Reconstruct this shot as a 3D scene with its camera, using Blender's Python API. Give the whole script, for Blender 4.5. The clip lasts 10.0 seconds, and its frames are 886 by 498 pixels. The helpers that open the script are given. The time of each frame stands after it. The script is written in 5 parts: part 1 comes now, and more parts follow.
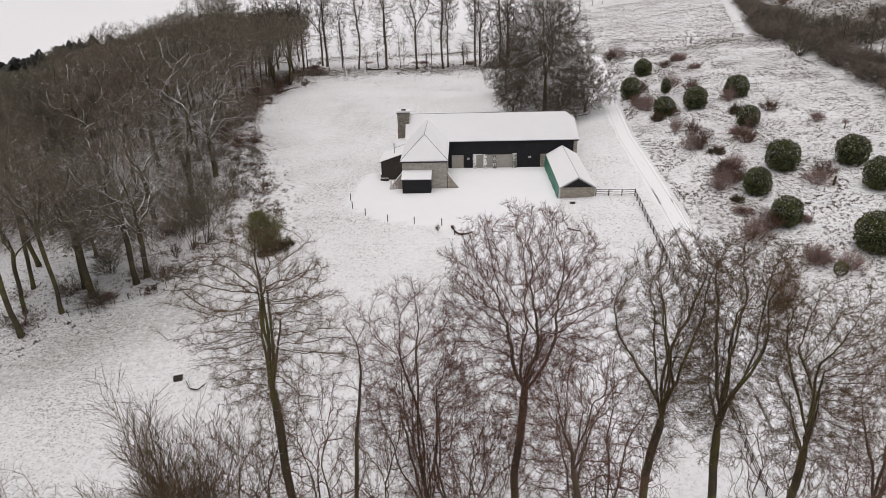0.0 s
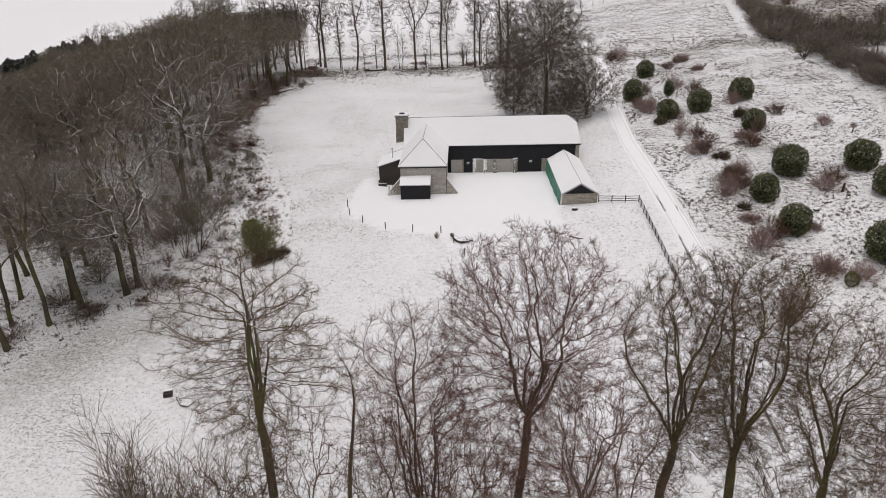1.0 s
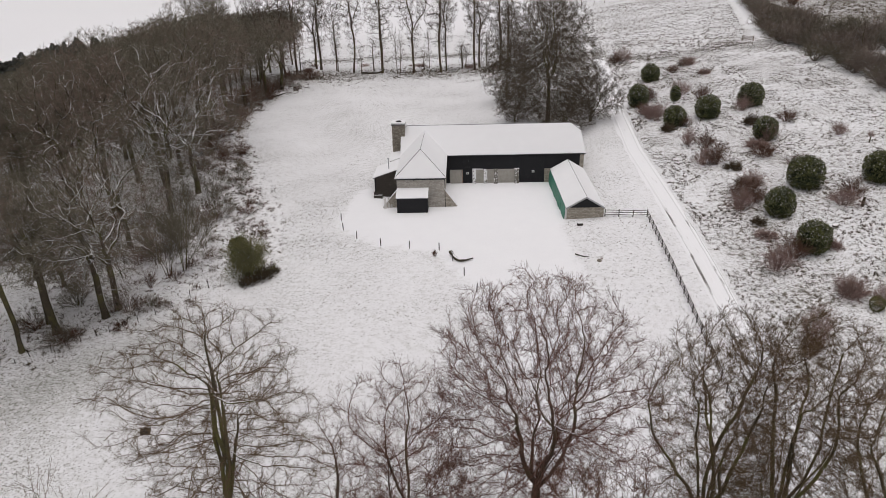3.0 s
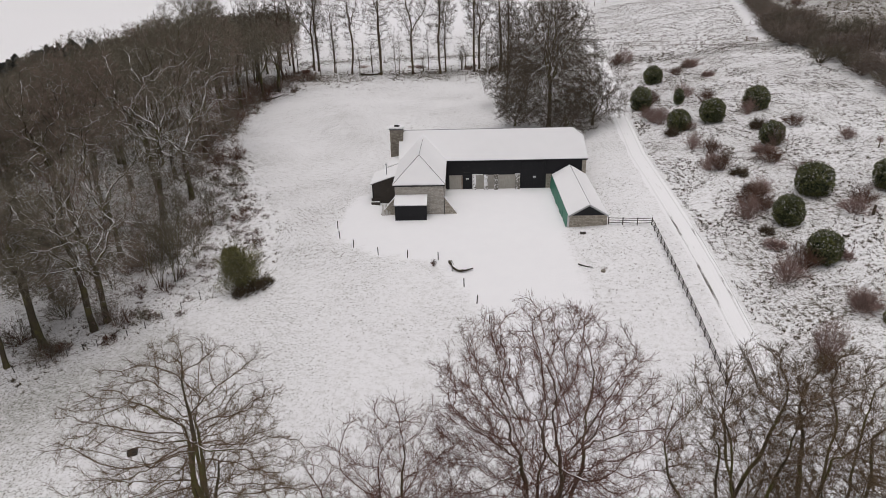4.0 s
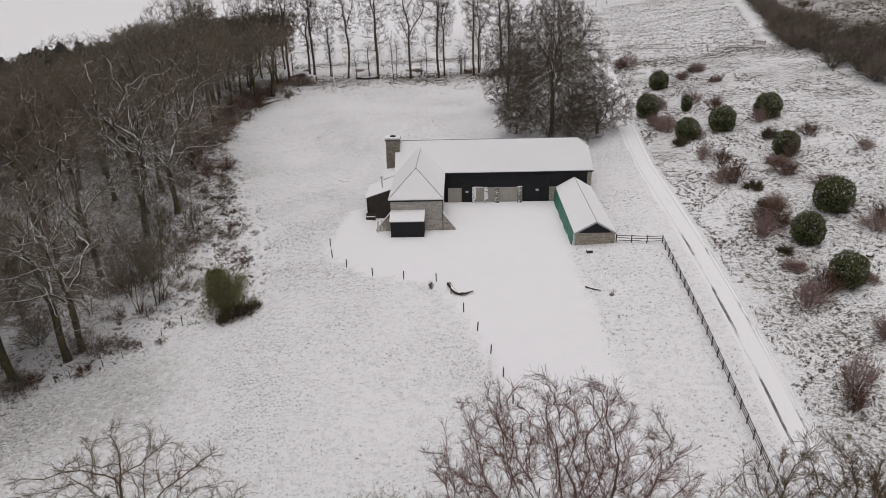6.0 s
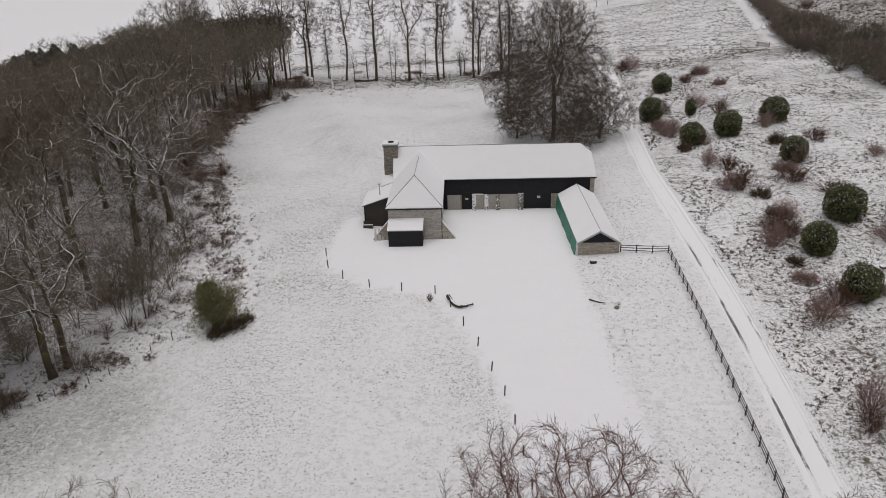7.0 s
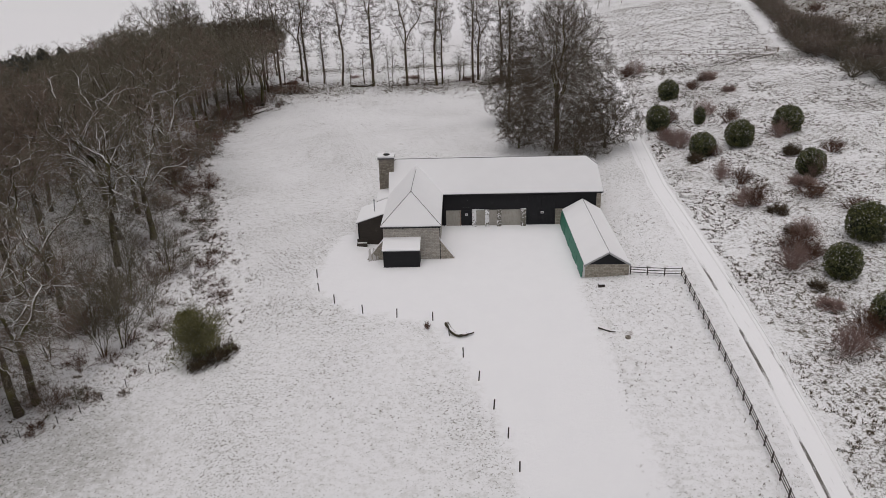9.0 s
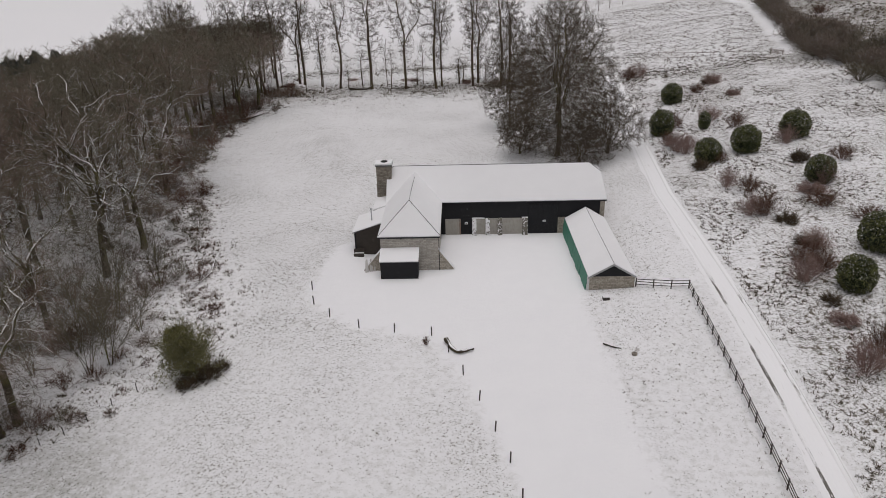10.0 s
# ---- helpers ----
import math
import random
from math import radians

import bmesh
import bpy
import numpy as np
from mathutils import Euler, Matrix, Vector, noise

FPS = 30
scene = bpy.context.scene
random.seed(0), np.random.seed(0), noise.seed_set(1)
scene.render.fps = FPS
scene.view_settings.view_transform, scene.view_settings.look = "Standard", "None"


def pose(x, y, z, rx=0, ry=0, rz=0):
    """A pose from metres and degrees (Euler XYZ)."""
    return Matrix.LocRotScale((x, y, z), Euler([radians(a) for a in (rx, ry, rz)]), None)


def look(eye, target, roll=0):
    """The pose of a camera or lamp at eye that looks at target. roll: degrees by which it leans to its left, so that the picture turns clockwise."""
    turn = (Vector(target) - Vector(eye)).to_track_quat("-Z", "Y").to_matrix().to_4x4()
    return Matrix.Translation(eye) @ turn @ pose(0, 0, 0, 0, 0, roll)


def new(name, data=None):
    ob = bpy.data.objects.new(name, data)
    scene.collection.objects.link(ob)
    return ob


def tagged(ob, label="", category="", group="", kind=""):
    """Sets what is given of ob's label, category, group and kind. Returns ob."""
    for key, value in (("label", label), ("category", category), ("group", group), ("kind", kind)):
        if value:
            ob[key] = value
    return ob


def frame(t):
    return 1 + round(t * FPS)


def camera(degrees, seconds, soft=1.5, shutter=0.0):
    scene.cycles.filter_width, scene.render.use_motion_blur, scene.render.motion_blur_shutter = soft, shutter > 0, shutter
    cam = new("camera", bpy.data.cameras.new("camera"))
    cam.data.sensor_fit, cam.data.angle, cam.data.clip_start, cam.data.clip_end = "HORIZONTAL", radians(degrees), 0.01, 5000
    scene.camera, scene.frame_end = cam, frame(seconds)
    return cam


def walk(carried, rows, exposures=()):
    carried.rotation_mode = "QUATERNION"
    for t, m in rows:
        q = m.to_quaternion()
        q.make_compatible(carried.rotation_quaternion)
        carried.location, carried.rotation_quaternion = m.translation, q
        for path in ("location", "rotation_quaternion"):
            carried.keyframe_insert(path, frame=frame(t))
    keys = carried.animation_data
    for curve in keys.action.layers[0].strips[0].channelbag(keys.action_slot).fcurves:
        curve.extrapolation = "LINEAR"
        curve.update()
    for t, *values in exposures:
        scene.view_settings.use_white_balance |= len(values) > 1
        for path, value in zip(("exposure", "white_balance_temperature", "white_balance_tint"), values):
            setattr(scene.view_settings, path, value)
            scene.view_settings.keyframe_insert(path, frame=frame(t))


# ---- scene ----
cam = camera(66.4, 10.0, soft=0.8)
PATH = [
    (0, (2.957, -114.386, 37.396), (-0.456, -22.700, -2.381), -1.62),
    (0.5, (2.956, -112.906, 37.543), (-0.431, -21.258, -2.322), -1.62),
    (1, (2.954, -111.416, 37.685), (-0.405, -19.803, -2.262), -1.63),
    (1.5, (2.953, -109.917, 37.820), (-0.380, -18.335, -2.201), -1.63),
    (2, (2.951, -108.408, 37.950), (-0.354, -16.855, -2.139), -1.64),
    (2.5, (2.950, -106.891, 38.075), (-0.328, -15.364, -2.075), -1.64),
    (4, (2.945, -102.291, 38.412), (-0.250, -10.822, -1.876), -1.65),
    (4.5, (2.944, -100.742, 38.514), (-0.224, -9.286, -1.807), -1.66),
    (5, (2.943, -99.186, 38.609), (-0.197, -7.740, -1.737), -1.66),
    (5.5, (2.941, -97.624, 38.698), (-0.170, -6.185, -1.665), -1.67),
    (7, (2.937, -92.899, 38.932), (-0.089, -1.463, -1.443), -1.68),
    (7.5, (2.935, -91.313, 38.999), (-0.062, 0.129, -1.367), -1.69),
    (8, (2.934, -89.722, 39.059), (-0.034, 1.728, -1.289), -1.69),
    (8.5, (2.932, -88.126, 39.114), (-0.006, 3.336, -1.210), -1.70),
    (9, (2.931, -86.526, 39.163), (0.022, 4.951, -1.129), -1.70),
    (9.5, (2.929, -84.922, 39.207), (0.050, 6.573, -1.047), -1.71),
    (10, (2.928, -83.314, 39.244), (0.078, 8.202, -0.964), -1.71),
]
EXPOSURES = [(0.0, -0.46, 6630, 13), (2.5, -0.54, 6620, 13), (5.0, -0.67, 6600, 13), (7.5, -0.80, 6580, 13), (10.0, -0.80, 6580, 13)]
walk(cam, [(t, look(eye, target, roll)) for t, eye, target, roll in PATH], EXPOSURES)

# ---- light: an overcast winter sky ----
SUN_ELEVATION, SUN_TURN = radians(86), radians(186)
world = bpy.data.worlds.new("overcast")
scene.world = world
world.use_nodes = True
wn, wl = world.node_tree.nodes, world.node_tree.links
sky = wn.new("ShaderNodeTexSky")
sky.sky_type = "NISHITA"
sky.sun_disc = False
sky.sun_elevation, sky.sun_rotation = SUN_ELEVATION, SUN_TURN
sky.air_density, sky.dust_density = 1.0, 7.0
pale = wn.new("ShaderNodeHueSaturation")
pale.inputs["Saturation"].default_value = 0.12
wl.new(sky.outputs["Color"], pale.inputs["Color"])
wl.new(pale.outputs["Color"], wn["Background"].inputs["Color"])
wn["Background"].inputs["Strength"].default_value = 0.15
sun = new("sun", bpy.data.lights.new("sun", "SUN"))
sun.data.energy, sun.data.angle, sun.data.color = 0.5, radians(150), (1.0, 0.97, 0.94)
sun.matrix_world = look((math.sin(SUN_TURN) * 60 * math.cos(SUN_ELEVATION), math.cos(SUN_TURN) * 60 * math.cos(SUN_ELEVATION), 60 * math.sin(SUN_ELEVATION)), (0, 0, 0))

# ---- materials ----
MATS = {}


class Nodes:
    """A short way to write a node material."""

    def __init__(self, name):
        self.mat = bpy.data.materials.new(name)
        self.mat.use_nodes = True
        self.n, self.l = self.mat.node_tree.nodes, self.mat.node_tree.links
        self.bsdf = self.n["Principled BSDF"]
        MATS[name] = self.mat

    def put(self, value, socket):
        if isinstance(value, bpy.types.NodeSocket):
            self.l.new(value, socket)
        elif isinstance(value, tuple) and len(value) == 3 and socket.type == "RGBA":
            socket.default_value = (*value, 1)
        else:
            socket.default_value = value

    def coords(self, kind="Object"):
        return self.n.new("ShaderNodeTexCoord").outputs[kind]

    def position(self):
        return self.n.new("ShaderNodeNewGeometry").outputs["Position"]

    def normal_z(self):
        split = self.n.new("ShaderNodeSeparateXYZ")
        self.l.new(self.n.new("ShaderNodeNewGeometry").outputs["Normal"], split.inputs[0])
        return split.outputs["Z"]

    def axis(self, vector, name):
        split = self.n.new("ShaderNodeSeparateXYZ")
        self.l.new(vector, split.inputs[0])
        return split.outputs[name]

    def stretch(self, vector, scale, turn=(0, 0, 0)):
        m = self.n.new("ShaderNodeMapping")
        self.l.new(vector, m.inputs["Vector"])
        m.inputs["Scale"].default_value = scale
        m.inputs["Rotation"].default_value = [radians(a) for a in turn]
        return m.outputs[0]

    def noise(self, vector, scale, detail=4.0, rough=0.55, warp=0.0):
        t = self.n.new("ShaderNodeTexNoise")
        self.l.new(vector, t.inputs["Vector"])
        t.inputs["Scale"].default_value, t.inputs["Detail"].default_value = scale, detail
        t.inputs["Roughness"].default_value, t.inputs["Distortion"].default_value = rough, warp
        return t.outputs["Fac"]

    def ramp(self, fac, low, high, a=0.0, b=1.0, smooth=True):
        m = self.n.new("ShaderNodeMapRange")
        m.interpolation_type = "SMOOTHSTEP" if smooth else "LINEAR"
        self.put(fac, m.inputs["Value"])
        self.put(low, m.inputs["From Min"])
        self.put(high, m.inputs["From Max"])
        self.put(a, m.inputs["To Min"])
        self.put(b, m.inputs["To Max"])
        return m.outputs[0]

    def math(self, op, a, b=0.0):
        m = self.n.new("ShaderNodeMath")
        m.operation = op
        self.put(a, m.inputs[0])
        self.put(b, m.inputs[1])
        return m.outputs[0]

    def mix(self, fac, a, b):
        m = self.n.new("ShaderNodeMix")
        m.data_type = "RGBA"
        self.put(fac, m.inputs["Factor"])
        self.put(a, m.inputs["A"])
        self.put(b, m.inputs["B"])
        return m.outputs["Result"]

    def random(self):
        return self.n.new("ShaderNodeObjectInfo").outputs["Random"]

    def island(self):
        return self.n.new("ShaderNodeNewGeometry").outputs["Random Per Island"]

    def attribute(self, name):
        a = self.n.new("ShaderNodeAttribute")
        a.attribute_name = name
        return a.outputs["Fac"]

    def done(self, color, rough=0.8, bump=None, strength=0.3, distance=0.02, metal=0.0, specular=0.3):
        self.put(color, self.bsdf.inputs["Base Color"])
        self.put(rough, self.bsdf.inputs["Roughness"])
        self.bsdf.inputs["Metallic"].default_value = metal
        self.bsdf.inputs["Specular IOR Level"].default_value = specular
        if bump is not None:
            b = self.n.new("ShaderNodeBump")
            b.inputs["Strength"].default_value, b.inputs["Distance"].default_value = strength, distance
            self.l.new(bump, b.inputs["Height"])
            self.l.new(b.outputs[0], self.bsdf.inputs["Normal"])
        return self.mat


SNOW = (0.80, 0.80, 0.815)


def ground_material():
    """Snow with the stubble of the grass coming through; the two attributes say how much and how coarse."""
    k = Nodes("snowy_ground")
    p, cover, tufted = k.position(), k.attribute("cover"), k.attribute("tufted")
    flat = k.stretch(p, (1, 1, 0.25))
    fine = k.noise(k.stretch(flat, (1.0, 1.15, 1)), 3.9, 7, 0.72)
    mottle = k.noise(k.stretch(flat, (1.0, 1.3, 1)), 1.35, 6, 0.72, 0.3)
    coarse = k.noise(flat, 1.5, 6, 0.68, 0.4)
    patch = k.noise(flat, 0.06, 3, 0.5)
    fleck = k.ramp(k.math("ADD", fine, k.math("MULTIPLY", k.math("ADD", patch, -0.5), 0.22)), k.math("SUBTRACT", 0.73, k.math("MULTIPLY", cover, 0.205)), k.math("SUBTRACT", 0.845, k.math("MULTIPLY", cover, 0.205)))
    tuft = k.ramp(k.math("ADD", coarse, k.math("MULTIPLY", k.math("ADD", patch, -0.5), 0.14)), k.math("SUBTRACT", 0.74, k.math("MULTIPLY", tufted, 0.235)), k.math("SUBTRACT", 0.83, k.math("MULTIPLY", tufted, 0.235)))
    straw = k.mix(k.noise(flat, 1.7, 3), (0.14, 0.126, 0.098), (0.09, 0.088, 0.062))
    dry = k.mix(k.noise(flat, 0.8, 3), (0.13, 0.095, 0.07), (0.065, 0.06, 0.036))
    snow = k.mix(k.noise(flat, 0.35, 4), (0.76, 0.76, 0.78), SNOW)
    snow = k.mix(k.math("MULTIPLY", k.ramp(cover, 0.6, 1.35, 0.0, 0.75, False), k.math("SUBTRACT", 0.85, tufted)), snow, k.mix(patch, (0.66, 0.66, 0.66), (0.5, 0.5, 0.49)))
    snow = k.mix(k.math("MULTIPLY", k.attribute("thin"), k.ramp(mottle, 0.34, 0.62, 0.25, 0.95)), snow, (0.36, 0.36, 0.345))
    snow = k.mix(k.math("MULTIPLY", k.ramp(mottle, 0.44, 0.70, 0.0, 0.62), k.ramp(cover, 0.1, 0.9)), snow, (0.52, 0.515, 0.50))
    c = k.mix(k.math("MULTIPLY", fleck, 0.82), snow, straw)
    c = k.mix(k.math("MULTIPLY", tuft, 0.92), c, dry)
    relief = k.math("ADD", k.math("MULTIPLY", coarse, 0.7), k.math("MULTIPLY", fine, 0.3))
    return k.done(c, 0.85, relief, 0.5, 0.12, specular=0.15)


def snow_material(name="snow", tint=SNOW):
    k = Nodes(name)
    p = k.position()
    a, b = k.noise(p, 0.5, 4), k.noise(p, 6.0, 5)
    return k.done(k.mix(a, tuple(0.95 * v for v in tint), tint), 0.8, k.math("ADD", a, k.math("MULTIPLY", b, 0.25)), 0.25, 0.06, specular=0.15)


def track_material():
    k = Nodes("track_snow")
    p = k.position()
    along = k.stretch(p, (2.2, 0.22, 1))
    streak, fine = k.noise(along, 1.6, 5, 0.6), k.noise(p, 4.0, 5, 0.6)
    c = k.mix(k.ramp(streak, 0.60, 0.82), SNOW, (0.5, 0.49, 0.48))
    c = k.mix(k.math("MULTIPLY", k.ramp(fine, 0.66, 0.8), 0.4), c, (0.25, 0.23, 0.2))
    return k.done(c, 0.8, streak, 0.4, 0.05, specular=0.2)


def rut_material():
    k = Nodes("tyre_rut")
    p, bare = k.position(), k.attribute("bare")
    along = k.stretch(p, (3.0, 0.35, 1))
    n = k.math("ADD", k.math("MULTIPLY", k.noise(along, 1.6, 5, 0.65), 0.7), k.math("MULTIPLY", k.noise(p, 5, 4), 0.3))
    fac = k.ramp(n, k.math("SUBTRACT", 0.78, k.math("MULTIPLY", bare, 0.5)), k.math("SUBTRACT", 0.98, k.math("MULTIPLY", bare, 0.5)))
    return k.done(k.mix(fac, (0.78, 0.78, 0.79), (0.13, 0.12, 0.11)), 0.6, n, 0.5, 0.05)


def bark_material(name, a, b, moss=0.0, snow=0.5):
    """Bark with moss, and snow lying along the upper side of the limbs."""
    k = Nodes(name)
    p = k.position()
    c = k.mix(k.noise(p, 3.0, 5, 0.6), a, b)
    if moss:
        c = k.mix(k.math("MULTIPLY", k.ramp(k.noise(p, 0.5, 4), 0.42, 0.6), moss), c, (0.15, 0.145, 0.05))
    lying = k.math("ADD", k.normal_z(), k.math("MULTIPLY", k.math("ADD", k.noise(p, 0.9, 4), -0.5), 0.75))
    c = k.mix(k.ramp(lying, 0.98 - snow, 1.12 - snow), c, (0.80, 0.80, 0.815))
    return k.done(c, 0.9, k.noise(k.stretch(p, (1, 1, 0.3)), 12, 4), 0.5, 0.02, specular=0.1)


def twig_material(name, a, b, frost=0.12):
    k = Nodes(name)
    p = k.position()
    c = k.mix(k.noise(p, 0.35, 3), a, b)
    c = k.mix(k.math("MULTIPLY", k.ramp(k.island(), 1.0 - frost, 1.0), 0.8), c, (0.6, 0.6, 0.61))
    return k.done(c, 0.9, specular=0.1)


def leaf_material(name, a, b, gloss=0.4):
    k = Nodes(name)
    r = k.island()
    c = k.mix(r, a, b)
    return k.done(k.mix(k.ramp(k.noise(k.position(), 1.2, 3), 0.4, 0.7), c, tuple(0.6 * v for v in a)), gloss, specular=0.4)


def stone_material(name, a, b, c, course=0.28, block=0.5, mortar=(0.33, 0.31, 0.28)):
    """Coursed rubble or blocks with pale joints, stained in patches."""
    k = Nodes(name)
    g = k.coords()
    u = k.math("ADD", k.axis(g, "X"), k.axis(g, "Y"))
    join = k.n.new("ShaderNodeCombineXYZ")
    k.put(u, join.inputs[0])
    k.put(k.axis(g, "Z"), join.inputs[1])
    t = k.n.new("ShaderNodeTexBrick")
    k.l.new(join.outputs[0], t.inputs["Vector"])
    t.inputs["Scale"].default_value = 1.0
    t.inputs["Brick Width"].default_value, t.inputs["Row Height"].default_value = block, course
    t.inputs["Mortar Size"].default_value = 0.022
    t.inputs["Mortar Smooth"].default_value = 0.4
    t.inputs["Color1"].default_value, t.inputs["Color2"].default_value = (*a, 1), (*b, 1)
    t.inputs["Mortar"].default_value = (*mortar, 1)
    n, big = k.noise(g, 5, 5, 0.65), k.noise(g, 0.7, 4)
    col = k.mix(k.math("MULTIPLY", k.ramp(n, 0.45, 0.7), 0.55), t.outputs["Color"], c)
    col = k.mix(k.math("MULTIPLY", k.ramp(big, 0.5, 0.75), 0.35), col, tuple(0.55 * v for v in a))
    return k.done(col, 0.9, k.math("ADD", t.outputs["Fac"], k.math("MULTIPLY", n, -0.8)), 0.6, -0.03, specular=0.15)


def board_material(name, a, b, rough=0.7):
    k = Nodes(name)
    g = k.coords()
    n = k.noise(k.stretch(g, (0.6, 0.6, 9)), 2.0, 5, 0.6)
    c = k.mix(n, a, b)
    c = k.mix(k.math("MULTIPLY", k.ramp(k.noise(g, 1.1, 4), 0.55, 0.8), 0.35), c, tuple(min(1, 2.2 * v) for v in b))
    return k.done(c, rough, n, 0.3, 0.01, specular=0.3)


def plain_material(name, a, rough=0.6, metal=0.0):
    k = Nodes(name)
    g = k.coords()
    return k.done(k.mix(k.noise(g, 4, 4), a, tuple(0.75 * v for v in a)), rough, k.noise(g, 20, 3), 0.2, 0.01, metal)


GROUND = ground_material()
SNOWY = snow_material()
TRACK, RUT = track_material(), rut_material()
BARK = bark_material("grey_bark", (0.075, 0.052, 0.041), (0.135, 0.102, 0.083), 0.3, 0.3)
MOSSY = bark_material("mossy_bark", (0.06, 0.05, 0.035), (0.11, 0.095, 0.065), 0.75, 0.26)
SNOWYBARK = bark_material("snow_lined_bark", (0.045, 0.037, 0.028), (0.095, 0.08, 0.058), 0.45, 0.68)
WOODBARK = bark_material("wood_bark", (0.055, 0.046, 0.034), (0.10, 0.085, 0.06), 0.55, 0.48)
GROUPBARK = bark_material("dark_limbs", (0.06, 0.05, 0.038), (0.10, 0.085, 0.062), 0.4, 0.5)
TWIGS = twig_material("grey_brown_twigs", (0.112, 0.060, 0.044), (0.13, 0.08, 0.059), 0.02)
OLIVETWIGS = twig_material("olive_brown_twigs", (0.105, 0.08, 0.042), (0.12, 0.078, 0.055), 0.02)
THICKET = twig_material("olive_thicket_twigs", (0.15, 0.15, 0.068), (0.17, 0.155, 0.095), 0.05)
RUSSET = twig_material("russet_twigs", (0.124, 0.062, 0.048), (0.120, 0.069, 0.053), 0.02)
DARKTWIGS = twig_material("dark_twigs", (0.098, 0.082, 0.062), (0.115, 0.093, 0.074), 0.02)
HAZETWIGS = twig_material("grey_hedge_twigs", (0.185, 0.15, 0.125), (0.21, 0.17, 0.145), 0.08)
BROWNWOOD = twig_material("brown_canopy_twigs", (0.200, 0.144, 0.120), (0.182, 0.149, 0.122), 0.05)
GREENWOOD = twig_material("greenish_canopy_twigs", (0.155, 0.14, 0.10), (0.155, 0.134, 0.108), 0.06)
REDTWIGS = twig_material("red_shrub_twigs", (0.27, 0.17, 0.158), (0.27, 0.205, 0.175), 0.06)
DEADGRASS = twig_material("dead_grass", (0.115, 0.082, 0.056), (0.07, 0.058, 0.038), 0.03)
EVERGREEN = leaf_material("evergreen_leaf", (0.055, 0.064, 0.018), (0.15, 0.155, 0.05))
OLIVE = leaf_material("olive_leaf", (0.15, 0.148, 0.05), (0.20, 0.182, 0.08), 0.6)
NEEDLE = leaf_material("spruce_needle", (0.075, 0.082, 0.07), (0.15, 0.155, 0.145), 0.8)
FLINT = stone_material("grey_block_wall", (0.53, 0.50, 0.45), (0.36, 0.335, 0.30), (0.58, 0.55, 0.50), 0.23, 0.46, (0.30, 0.275, 0.245))
RUBBLE = stone_material("rubble_wall", (0.47, 0.43, 0.365), (0.27, 0.24, 0.20), (0.58, 0.54, 0.46), 0.24, 0.42, (0.24, 0.215, 0.185))
OLDSTONE = stone_material("old_stained_stone", (0.30, 0.27, 0.225), (0.17, 0.15, 0.125), (0.44, 0.40, 0.34), 0.26, 0.44, (0.12, 0.105, 0.09))
BLACK = board_material("black_boards", (0.012, 0.012, 0.014), (0.022, 0.022, 0.025))
BROWNBLACK = board_material("dark_brown_boards", (0.035, 0.03, 0.026), (0.075, 0.063, 0.053))
FENCEWOOD = board_material("dark_fence_wood", (0.035, 0.028, 0.024), (0.06, 0.05, 0.043))
GREEN = board_material("green_sheeting", (0.035, 0.17, 0.115), (0.05, 0.22, 0.15), 0.55)
BRICK = stone_material("red_brick", (0.30, 0.13, 0.085), (0.22, 0.10, 0.07), (0.3, 0.2, 0.15), 0.075, 0.225)
def render_material():
    """Old grey lime render, stained and streaked."""
    k = Nodes("grey_render")
    g = k.coords()
    a, b = k.noise(g, 1.4, 5, 0.65), k.noise(k.stretch(g, (3.0, 3.0, 0.8)), 2.0, 5, 0.6)
    c = k.mix(a, (0.30, 0.285, 0.255), (0.46, 0.44, 0.40))
    return k.done(k.mix(k.math("MULTIPLY", k.ramp(b, 0.5, 0.75), 0.5), c, (0.22, 0.205, 0.18)), 0.9, k.noise(g, 9, 5), 0.5, 0.02, specular=0.15)


RENDERED = render_material()
WHITE = plain_material("white_paint", (0.8, 0.8, 0.8), 0.5)
LEAD = plain_material("grey_lead", (0.12, 0.12, 0.125), 0.5)
SOOT = plain_material("soot", (0.01, 0.01, 0.01), 0.9)
STEEL = plain_material("galvanised_steel", (0.45, 0.46, 0.47), 0.4, 0.8)
PALETIMBER = board_material("snow_dusted_timber", (0.42, 0.40, 0.375), (0.62, 0.61, 0.60))
TIMBER = board_material("weathered_timber", (0.17, 0.13, 0.10), (0.26, 0.21, 0.17))
LOGBARK = bark_material("log_bark", (0.04, 0.032, 0.026), (0.08, 0.065, 0.05), 0.2, 0.25)

# ---- the lie of the land ----


def soft(v, k=12.0):
    return np.log1p(np.exp(np.minimum(v / k, 60))) * k


def level(v, low, high, w):
    """v, easing off to a limit beyond low and high."""
    v = np.asarray(v, float)
    v = np.where(v > high, high + w * np.tanh((v - high) / w), v)
    return np.where(v < low, low + w * np.tanh((v - low) / w), v)


def step(v, a, b):
    s = np.clip((v - a) / (b - a), 0, 1)
    return s * s * (3 - 2 * s)


def ground(x, y):
    """The height of the land: a slope up from the south, a hillside in the east, a hollow for the yard."""
    x, y = level(x, -150, 150, 90), level(y, -130, 260, 160)
    hill = soft(x - 25) * (0.041 + 0.1085 * np.tanh((y + 40) / 60))
    land = -0.1 + 0.0126 * x + 0.0454 * y + hill - 0.1802 * soft(-(y + 25)) + 0.15 * soft(-(y + 68)) - 0.0435 * soft(y - 60)
    pad = step(x, -16, -10) * (1 - step(x, 19, 30)) * step(y, -14, -2) * (1 - step(y, 24, 40))
    return land * (1 - pad) + pad * (-0.56 - 0.02 * y)


